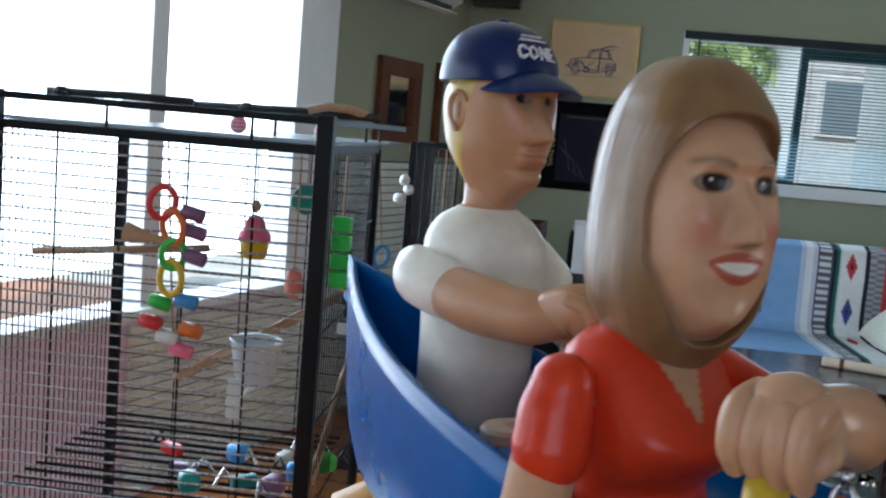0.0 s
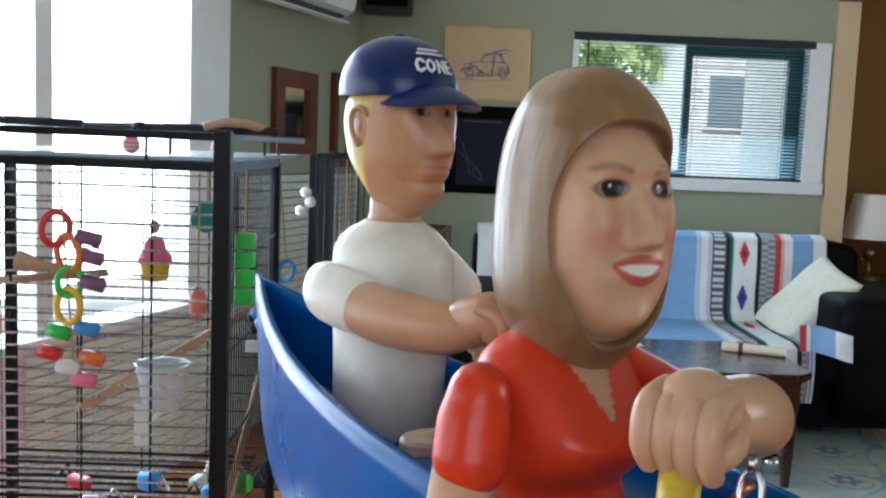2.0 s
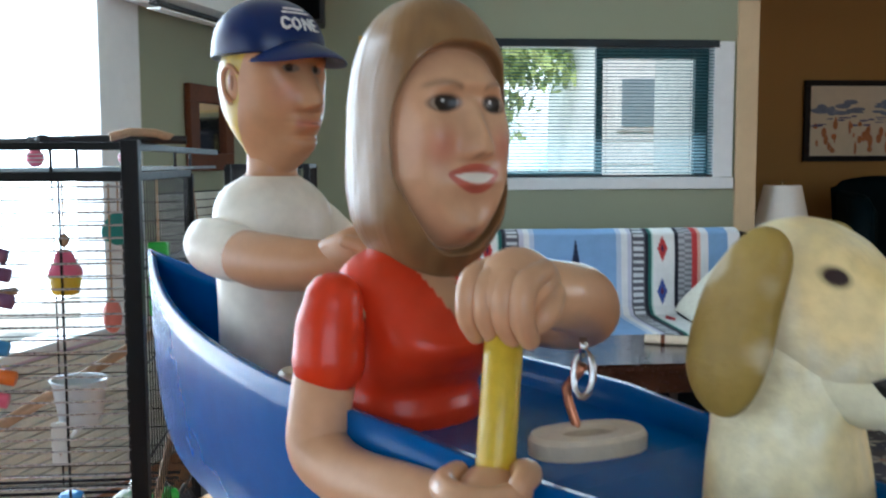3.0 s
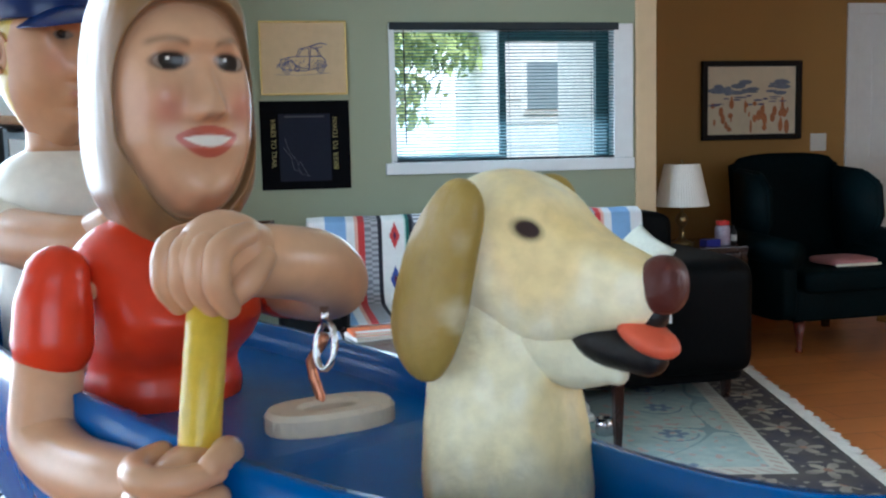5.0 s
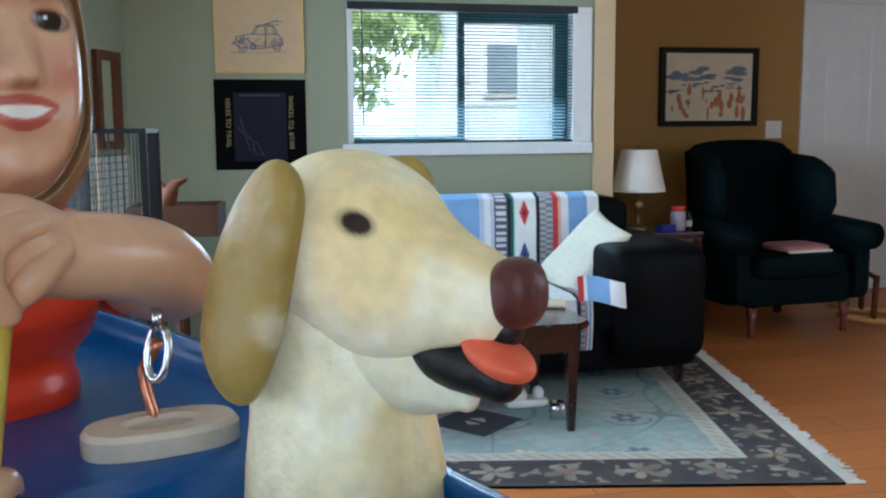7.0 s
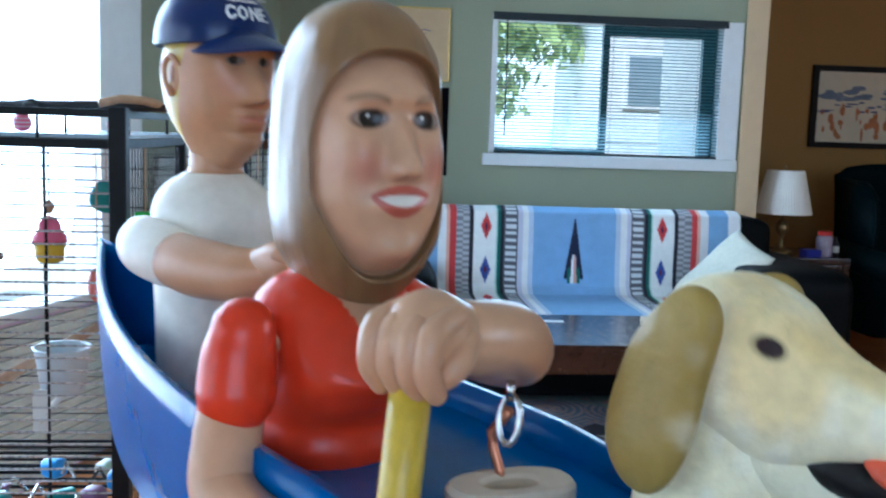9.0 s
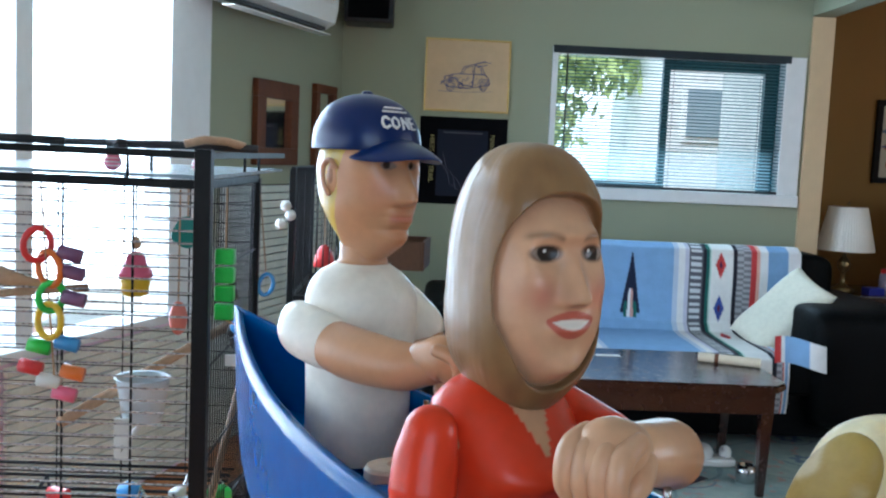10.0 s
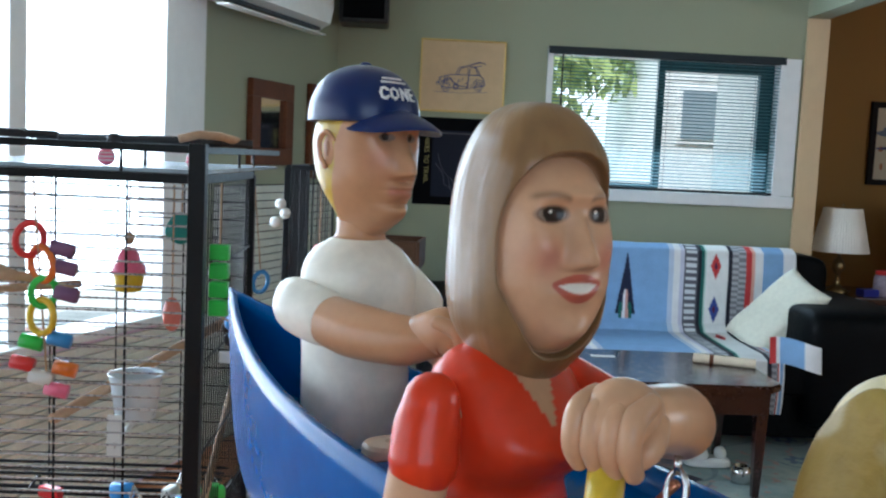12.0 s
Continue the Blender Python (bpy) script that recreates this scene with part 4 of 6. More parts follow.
# ---- wooden tray stand by the wall ----
TRAYWOOD = mat("dark_tray_wood", (0.055, 0.026, 0.013), 0.6, 0.3, 30, 0.1, spec=0.12)
ts = thing("tray_stand", "dark wooden tray on a small stand", "stand", (-0.09, 3.05, 0), -6)
part("tray", boxm(-0.12, 0.12, -0.10, 0.10, 0.875, 0.89, bevel=0.003), TRAYWOOD, ts)
for a in ((-0.12, 0.12, -0.11, -0.10), (-0.12, 0.12, 0.10, 0.11), (-0.13, -0.12, -0.11, 0.11), (0.12, 0.13, -0.11, 0.11)):
    part("rim", boxm(*a, 0.875, 0.965, bevel=0.003), TRAYWOOD, ts)
part("post", tube([(0, 0, 0.02), (0, 0, 0.875)], 0.022, seg=12), DARKWOOD, ts)
part("foot", boxm(-0.13, 0.13, -0.13, 0.13, 0, 0.022, bevel=0.005), DARKWOOD, ts)
fg = thing("driftwood", "small piece of brown driftwood in the tray", "driftwood", (-0.11, 3.05, 0.89))
part("branch", tube([(-0.06, 0, 0.03), (-0.02, 0.01, 0.07), (0.0, 0, 0.11), (0.015, 0, 0.135), (0.05, 0.0, 0.15)], [0.03, 0.034, 0.024, 0.014, 0.005], seg=9), BROWNWOOD, fg, smooth=True)
part("twig", tube([(0.0, 0, 0.10), (-0.03, 0, 0.15)], [0.01, 0.003], seg=7), BROWNWOOD, fg)

# ---- honey-coloured chair behind the canoe ----
pc = thing("pine_chair", "honey-coloured pine chair with a spindle back", "chair", (-0.02, 0.86, -0.0), 6)
part("seat", boxm(-0.17, 0.15, 0.0, 0.36, 0.42, 0.455, bevel=0.012), PINEWOOD, pc)
part("top_rail", tube([(-0.135, -0.01, 0.84), (-0.125, -0.015, 0.885), (-0.09, -0.02, 0.905), (-0.02, -0.02, 0.91), (0.06, -0.015, 0.90), (0.10, -0.01, 0.86)], [0.02, 0.022, 0.022, 0.022, 0.022, 0.02], seg=12), PINEWOOD, pc, smooth=True)
for x in (-0.135, 0.10):
    part("post", tube([(x, -0.01, 0.85), (x * 0.95, 0.02, 0.45)], [0.02, 0.017], seg=12), PINEWOOD, pc, smooth=True)
for x in (-0.085, -0.04, 0.01, 0.055):
    part("spindle", tube([(x, -0.015, 0.895), (x, 0.02, 0.45)], 0.008, seg=8), DARKWOOD, pc, smooth=True)
for x in (-0.14, 0.12):
    for y in (0.03, 0.32):
        part("leg", tube([(x, y, 0.42), (x * 1.1, y, 0.0)], [0.02, 0.013], seg=10), PINEWOOD, pc, smooth=True)


# ---- bird cages ----
def share(ob, m):
    c = ob.copy()
    scene.collection.objects.link(c)
    c.matrix_local = m
    return c


def bars(parent, points, direction, length, radius, name="bar", material=BLACKMETAL):
    """One bar mesh shared by all places."""
    d = Vector(direction) * length
    first = part(name, tube([(0, 0, 0), tuple(d)], radius, seg=6), material, parent)
    first.matrix_local = Matrix.Translation(points[0])
    for p in points[1:]:
        share(first, Matrix.Translation(p))


def square_bar(a, b, r):
    bm = tube([a, b], r * 1.41, seg=4)
    return bm


cage = thing("bird_cage", "large black wire bird cage with a flat play top", "cage", (-0.29, 1.30, 0), 0)
CW, CD, CT, CL = 0.46, 0.42, 1.175, 0.40     # width, depth, roof height, floor height
for x, y in ((0, 0), (-CW, 0), (0, CD), (-CW, CD)):
    r = 0.011 if y == 0 else 0.008
    part("post", boxm(x - r, x + r, y - r, y + r, 0, 1.222 if y == 0 else CT, bevel=0.002), BLACKMETAL, cage)
for z, r in ((CT, 0.006), (CL, 0.008), (1.214, 0.005)):
    e = 0.0 if z != 1.214 else 0.33
    part("rail", boxm(-CW + 0.012, -0.012, -r, r, z - r, z + r, bevel=0.001), BLACKMETAL, cage)
    part("rail", boxm(-r, r, 0.012, CD - 0.009 + e, z - r, z + r, bevel=0.001), BLACKMETAL, cage)
    part("rail", boxm(-CW - r, -CW + r, 0.012, CD - 0.009, z - r, z + r, bevel=0.001), BLACKMETAL, cage)
    if z != 1.214:
        part("rail", boxm(-CW + 0.009, -0.009, CD - r, CD + r, z - r, z + r, bevel=0.001), BLACKMETAL, cage)
part("roof_tray", boxm(-CW + 0.012, 0.004, 0.008, CD + 0.30, CT + 0.007, CT + 0.012), SKYTRAY, cage, "grey roof tray, sky reflection in its pale blue")
part("floor_tray", boxm(-CW + 0.012, -0.012, 0.012, CD - 0.012, CL + 0.02, CL + 0.045, bevel=0.004), SKYTRAY, cage)
bars(cage, [(-CW, -0.002, CL + 0.02 + 0.0165 * k) for k in range(46)], (1, 0, 0), CW, 0.0015, material=SHEENBARS)
bars(cage, [(-0.092 * k, 0.001, CL) for k in range(1, 5)], (0, 0, 1), CT - CL, 0.0019)
bars(cage, [(0.001, 0.0165 * k, CL) for k in range(1, 25)], (0, 0, 1), CT - CL, 0.0012)
bars(cage, [(0.001, 0, CL + 0.13 * k) for k in range(1, 6)], (0, 1, 0), CD, 0.0018)
bars(cage, [(-CW, 0.0165 * k, CL) for k in range(1, 25)], (0, 0, 1), CT - CL, 0.0012)
bars(cage, [(-CW, CD, CL + 0.033 * k) for k in range(1, 23)], (1, 0, 0), CW, 0.0011)
bars(cage, [(-0.115 * k, CD + 0.002, CL) for k in range(1, 4)], (0, 0, 1), CT - CL, 0.0016)
bars(cage, [(-0.10, 0.0, CT), (-0.11, 0.15, CT), (-0.30, 0, CT), (0, 0.05, CT), (0, 0.30, CT), (0.0, 0.44, CT)], (0, 0, 1), 0.04, 0.0025, "stud")
PERCH = mat("worn_perch_wood", (0.46, 0.30, 0.18), 0.7, 0.2, 60, 0.2)
for a, b, r in (((-0.185, 0.0, 0.848), (-0.03, 0.40, 0.92), 0.008), ((0.0, 0.06, 0.70), (-0.02, 0.40, 0.80), 0.006), ((-0.46, 0.12, 0.985), (-0.20, 0.15, 1.01), 0.006)):
    ob = thing("perch", "worn wooden dowel perch inside the cage", "perch", (-0.29, 1.30, 0), group="perches")
    part("dowel", tube([a, b], r, seg=10), PERCH, ob, smooth=True)
for x0, x1, y in ((-0.40, -0.20, 0.03), (-0.16, 0.05, 0.10), (-0.30, -0.02, 0.24)):
    ob = thing("rope_perch", "dark bar perch lying across the cage top", "perch", (-0.29, 1.30, 1.219), group="top perches")
    part("bar", tube([(x0, y, 0.005), ((x0 + x1) / 2, y + 0.01, 0.007), (x1, y + 0.02, 0.006)], 0.006, seg=10), DARKPLASTIC, ob, smooth=True)
    part("clamp", revolve([(0.010, -0.004), (0.012, 0.005), (0.006, 0.013)], 12, at=(x0 + 0.02, y, 0.0)), DARKPLASTIC, ob)
rope = thing("rope_coil", "frayed tan rope piece on the cage top", "rope", (-0.29, 1.36, 1.225))
part("rope", tube([(-0.045, 0.02, 0.003), (-0.02, 0.03, 0.010), (0.01, 0.04, 0.009), (0.03, 0.06, 0.003)], 0.006, seg=9), PERCH, rope, smooth=True)
for x, y in ((-0.135, 0.05), (-0.018, 0.06)):
    ob = thing("toy_ball", "small pink plastic toy ball on the cage roof", "ball", (-0.29 + x, 1.30 + y, CT + 0.012 + 0.0125), group="pink balls")
    part("shell", ellipsoid((0, 0, 0), (0.012, 0.012, 0.012)), PINK, ob, smooth=True)
    for z in (-0.005, 0.0, 0.005):
        part("slot", revolve([(math.sqrt(0.0001464 - z * z), z - 0.0008), (math.sqrt(0.0001464 - z * z) + 0.0002, z), (math.sqrt(0.0001464 - z * z), z + 0.0008)], 20), PLASTICW, ob)


def ring(c, R, r, tilt, material, parent):
    m = Euler(tilt).to_matrix()
    return part("ring", tube([tuple(Vector(c) + m @ Vector((R * math.cos(k * 0.3927), 0, R * 1.25 * math.sin(k * 0.3927)))) for k in range(16)], r, seg=9, closed=True), material, parent, smooth=True)


t1 = thing("chain_toy", "hanging chain of red, orange and yellow plastic links", "bird toy", (-0.485, 1.275, 1.05))
for c, R, tilt, m in (((-0.012, 0, 0.040), 0.017, (0, 0.2, 0.5), RED), ((0.002, 0.004, 0.008), 0.018, (0, -0.3, -0.4), ORNG), ((0.006, 0, -0.028), 0.015, (0, 0.2, 0.3), LIME), ((0.004, 0, -0.060), 0.018, (0, 0.1, -0.3), YEL)):
    ring(c, R, 0.0045, tilt, m, t1)
for c, m in (((0.028, 0.006, 0.028), PURPLE), ((0.032, 0.004, 0.004), PURPLE), ((0.034, 0.004, -0.03), PURPLE), ((-0.010, 0.004, -0.095), LIME), ((0.026, 0.004, -0.090), SKYB), ((-0.02, 0, -0.122), RED), ((0.004, 0.0, -0.14), PLASTICW), ((0.034, 0.002, -0.128), ORNG), ((0.024, 0.0, -0.156), PINK)):
    part("bead", tube([tuple(Vector(c) + Vector((-0.014, 0, 0.003))), tuple(Vector(c) + Vector((0.014, 0, -0.003)))], 0.0095, seg=12), m, t1, smooth=True)
part("cord", tube([(-0.008, 0.0, 0.12), (0.0, 0.002, 0.0), (0.012, 0.0, -0.15)], 0.0015, seg=6), PERCH, t1)
part("peg", tube([(-0.065, 0.01, -0.004), (-0.03, 0.01, -0.010), (0.0, 0.01, -0.012)], [0.013, 0.006, 0.006], seg=10), PERCH, t1, smooth=True)
t2 = thing("cupcake_toy", "pink and yellow cupcake-shaped bird toy hanging in the cage", "bird toy", (-0.385, 1.325, 1.05))
part("cup", revolve([(0.012, -0.030), (0.017, -0.028), (0.021, -0.006), (0.018, -0.004)], 18), YEL, t2, smooth=True)
part("top", revolve([(0.0225, -0.004), (0.022, 0.004), (0.015, 0.012), (0.013, 0.022), (0.006, 0.03)], 18), PINK, t2, smooth=True)
part("cord", tube([(0, 0, 0.03), (0, 0, 0.118)], 0.0016, seg=6), PERCH, t2)
part("bead", ellipsoid((0, 0, 0.042), (0.007, 0.007, 0.009)), PERCH, t2, smooth=True)
t3 = thing("block_toy", "bright green and blue block toy hanging on the cage's side bars", "bird toy", (-0.272, 1.365, 1.04))
for k in range(4):
    part("block", boxm(-0.013, 0.013, -0.01, 0.01, 0.045 - 0.026 * k - 0.022, 0.045 - 0.026 * k, bevel=0.003), LIME, t3)
part("cord", tube([(0, 0, 0.045), (0, 0, 0.13)], 0.0014, seg=6), PERCH, t3)
for k in range(3):
    part("bead", ellipsoid((0.014 + 0.006 * k, 0.03, -0.07 - 0.016 * k), (0.011, 0.011, 0.011)), SKYB, t3, smooth=True)
part("cord", tube([(0.0, 0.0, -0.055), (0.015, 0.03, -0.07)], 0.0014, seg=6), PERCH, t3)
t4 = thing("leaf_toy", "dark teal leaf toy near the cage roof", "bird toy", (-0.345, 1.45, 1.10))
part("leaf", cushion(-0.02, 0.02, -0.006, 0.006, -0.025, 0.02, 0.7, rot=pose(0, 0, 0, 0, 30, 20)), TOYTEAL, t4, smooth=True)
part("cord", tube([(0, 0, 0.015), (0.0, 0, 0.075)], 0.0013, seg=6), PERCH, t4)
t5 = thing("key_toy", "black and white chain toy hanging on the side bars", "bird toy", (-0.272, 1.42, 1.0))
for k in range(6):
    part("link", ellipsoid((0.004 * (k % 2), 0, 0.03 - 0.018 * k), (0.006, 0.004, 0.009)), DARKPLASTIC, t5, smooth=True)
part("tag", boxm(-0.008, 0.010, -0.004, 0.004, -0.094, -0.077, bevel=0.002), PLASTICW, t5)
part("hook", tube([(0, 0, 0.03), (-0.016, 0, 0.04)], 0.0015, seg=6), STEEL, t5)
t6 = thing("wheel_toy", "red and white toy piece by the cage post", "bird toy", (-0.335, 1.36, 0.985))
part("ball", ellipsoid((0, 0, 0), (0.013, 0.01, 0.024)), toy("toy_coral", (0.7, 0.2, 0.15)), t6, smooth=True)
part("cord", tube([(0, 0, 0.02), (0, 0, 0.18)], 0.0013, seg=6), PERCH, t6)


def food_cup(at, s):
    c = thing("food_cup", "milky plastic food cup clipped inside the cage", "cup", at, group="food cups")
    bm = revolve([(0.024 * s, -0.030 * s), (0.026 * s, -0.029 * s), (0.035 * s, 0.028 * s), (0.038 * s, 0.031 * s), (0.033 * s, 0.030 * s), (0.024 * s, -0.026 * s)], 24)
    part("bowl", bm, CUPPLASTIC, c, smooth=True)
    part("clip", boxm(-0.030 * s, -0.008 * s, -0.03 * s, -0.022 * s, -0.075 * s, -0.02 * s, bevel=0.003), PLASTICW, c)
    part("bracket", tube([(0.0, 0.0, -0.032 * s), (-0.02 * s, -0.03 * s, -0.06 * s), (-0.02 * s, -0.04 * s, -0.06 * s)], 0.004 * s, seg=8), PLASTICW, c)


food_cup((-0.385, 1.37, 0.865), 1.05)
clutter = ((-0.33, 1.45, SKYB), (-0.40, 1.40, TOYTEAL), (-0.35, 1.38, PURPLE), (-0.31, 1.55, PLASTICW), (-0.44, 1.5, SKYB), (-0.5, 1.42, PURPLE), (-0.30, 1.50, LIME), (-0.37, 1.52, PLASTICW), (-0.47, 1.36, TOYTEAL), (-0.55, 1.5, RED))
shelf = thing("cage_shelf", "dark slatted shelf low inside the cage", "shelf", (-0.29, 1.30, 0.66))
bars(shelf, [(-0.44, 0.02 + 0.03 * k, 0) for k in range(13)], (1, 0, 0), 0.42, 0.003, "slat")
for k, (x, y, m) in enumerate(clutter):
    ob = thing("toy_piece", "small scattered plastic toy piece on the cage shelf", "bird toy", (x, y, 0.664), k * 37, group="scattered toys")
    bm = boxm(-0.02, 0.02, -0.008, 0.008, 0.0, 0.018, bevel=0.004) if k % 2 else cushion(-0.018, 0.018, -0.016, 0.016, 0, 0.03, 0.6)
    part("piece", bm, m, ob, smooth=bool(k % 2 == 0))
    part("link", tube([(-0.018, 0, 0.01), (-0.03, 0.005, 0.03), (-0.045, 0, 0.008)], 0.003, seg=7), STEEL if k % 3 else DARKPLASTIC, ob)

cage2 = thing("bird_cage", "smaller black wire bird cage standing by the wall", "cage", (-0.28, 2.15, 0))
D2, W2, T2 = 0.40, 0.17, 1.185
for x, y in ((0, 0), (W2, 0), (0, D2), (W2, D2)):
    part("post", boxm(x - 0.007, x + 0.007, y - 0.007, y + 0.007, 0, T2, bevel=0.001), BLACKMETAL, cage2)
for z in (0.5, 0.9, T2):
    for a in ((0.008, W2 - 0.008, -0.005, 0.005), (0.008, W2 - 0.008, D2 - 0.005, D2 + 0.005), (-0.005, 0.005, 0.008, D2 - 0.008), (W2 - 0.005, W2 + 0.005, 0.008, D2 - 0.008)):
        part("rail", boxm(*a, z - 0.005, z + 0.005), BLACKMETAL, cage2)
bars(cage2, [(0.0142 * k, 0, 0.5) for k in range(1, 12)], (0, 0, 1), T2 - 0.5, 0.0014)
bars(cage2, [(0.0142 * k, D2, 0.5) for k in range(1, 12)], (0, 0, 1), T2 - 0.5, 0.0014)
bars(cage2, [(0, 0.02 * k, 0.5) for k in range(1, 20)], (0, 0, 1), T2 - 0.5, 0.0014)
bars(cage2, [(W2, 0.02 * k, 0.5) for k in range(1, 20)], (0, 0, 1), T2 - 0.5, 0.0014)
part("floor_tray", boxm(0.008, W2 - 0.008, 0.008, D2 - 0.008, 0.51, 0.53), SKYTRAY, cage2)
part("door", boxm(0.02, 0.10, -0.012, -0.006, 0.88, 0.886), BLACKMETAL, cage2)
t7 = thing("rope_toy", "white knotted rope toy on the small cage", "bird toy", (-0.29, 2.12, 1.07))
for k in range(3):
    part("knot", ellipsoid((0.012 * math.sin(k * 2.1), 0.0, 0.035 - 0.02 * k), (0.012, 0.010, 0.012)), PLASTICW, t7, smooth=True)
part("hook", tube([(0.0, 0, 0.04), (0.01, 0.03, 0.05)], 0.002, seg=6), STEEL, t7)
t8 = thing("bell_toy", "red toy bell inside the small cage", "bird toy", (-0.215, 2.25, 0.985))
part("bell", revolve([(0.026, -0.025), (0.022, 0.0), (0.012, 0.02), (0.004, 0.026)], 16), RED, t8, smooth=True)
part("cord", tube([(0, 0, 0.025), (0, 0, 0.2)], 0.0015, seg=6), PERCH, t8)
t9 = thing("ring_toy", "light blue plastic ring toy hanging by the cages", "bird toy", (-0.27, 1.73, 0.985))
ring((0, 0, 0), 0.015, 0.004, (0, 0.3, 0.7), SKYB, t9)
part("cord", tube([(0, 0, 0.016), (-0.015, -0.01, 0.19)], 0.0013, seg=6), PERCH, t9)


# ---- the carved canoe: x towards the bow, y to port, z in the room's height ----
CANOE = Matrix.Translation((0.014, 0.268, 0)) @ Euler((0, 0, radians(-50.7))).to_matrix().to_4x4()
DECK = 1.1315


def deck_height(x):
    t = min(max((-0.035 - x) / 0.06, 0.0), 1.0)
    f = min(max((x - 0.055) / 0.03, 0.0), 1.0)
    return DECK - 0.0145 * t * t * (3 - 2 * t) - 0.006 * f * f * (3 - 2 * f)


HULL = CANOE @ Matrix.Translation((0, 0.006, 0)) @ Euler((0, 0, radians(-8.8))).to_matrix().to_4x4()


def end_len(x):
    return 0.216 if x < 0 else 0.158


def half_beam(x):
    return max(0.0345 * (1 - (abs(x) / end_len(x)) ** 2.2), 0.0008)


def rail_height(x):
    q = abs(x) / end_len(x)
    f = min(max((x - 0.03) / 0.07, 0.0), 1.0)
    return 1.1385 + (0.017 * q ** 2.6 if x < 0 else 0.014 * q ** 4 - 0.0045 * f)


def keel_height(x):
    q = abs(x) / end_len(x)
    return min(1.070 + 0.072 * q ** 14, rail_height(x) - 0.001)


def hull_mesh():
    bm = bmesh.new()
    nx, ns = 96, 15
    stations = []
    for i in range(nx + 1):
        q = -1 + 2 * i / nx
        q = math.copysign(1 - (1 - abs(q)) ** 1.35, q)
        x = q * (0.216 if q < 0 else 0.158) * 0.9995
        b, zr, zk = half_beam(x), rail_height(x), keel_height(x)
        outer, inner = [], []
        for j in range(ns + 1):
            a = j / ns
            y = b * math.sin(a * math.pi / 2) ** 0.62
            z = zk + (zr - zk) * (1 - math.cos(a * math.pi / 2)) ** 0.85
            outer.append((x, y, z))
            f = max(b - 0.0030, 0.0003) / b
            inner.append((x, y * f, min(max(z + 0.003 * (1 - a), zk + 0.002), zr)))
        ring = [(px, -py, pz) for px, py, pz in reversed(outer)] + outer[1:]
        back = list(reversed(inner)) + [(px, -py, pz) for px, py, pz in inner[1:]]
        stations.append([bm.verts.new(p) for p in ring + back])
    for a, b in zip(stations, stations[1:]):
        n = len(a)
        for k in range(n):
            bm.faces.new((a[k], a[(k + 1) % n], b[(k + 1) % n], b[k]))
    bm.faces.new(stations[0]), bm.faces.new(stations[-1])
    return bm


canoe = placed(thing("toy_canoe", "glossy blue carved wooden toy canoe on a post", "model canoe"), HULL)
part("hull", hull_mesh(), BLUEPAINT, canoe, smooth=True)
bm = bmesh.new()
top, bot = [], []
for i in range(61):
    x = -0.180 + 0.315 * i / 60
    dz = deck_height(x)
    w = max(half_beam(x) - 0.0015, 0.0005) * 0.985
    top.append((bm.verts.new((x, w, dz)), bm.verts.new((x, -w, dz))))
    bot.append((bm.verts.new((x, w * 0.97, dz - 0.006)), bm.verts.new((x, -w * 0.97, dz - 0.006))))
for k in range(60):
    bm.faces.new((top[k][0], top[k][1], top[k + 1][1], top[k + 1][0]))
    bm.faces.new((bot[k][0], bot[k][1], bot[k + 1][1], bot[k + 1][0]))
    for s in (0, 1):
        bm.faces.new((top[k][s], top[k + 1][s], bot[k + 1][s], bot[k][s]))
part("deck", bm, BLUEPAINT, canoe)
stand = placed(thing("post_stand", "plain wooden post that carries the toy canoe", "stand"), CANOE)
part("post", tube([(0, 0, 0.03), (0, 0, 1.0715)], 0.009, seg=14), PINEWOOD, stand, smooth=True)
part("base", boxm(-0.13, 0.13, -0.13, 0.13, 0, 0.031, bevel=0.005), PINEWOOD, stand)


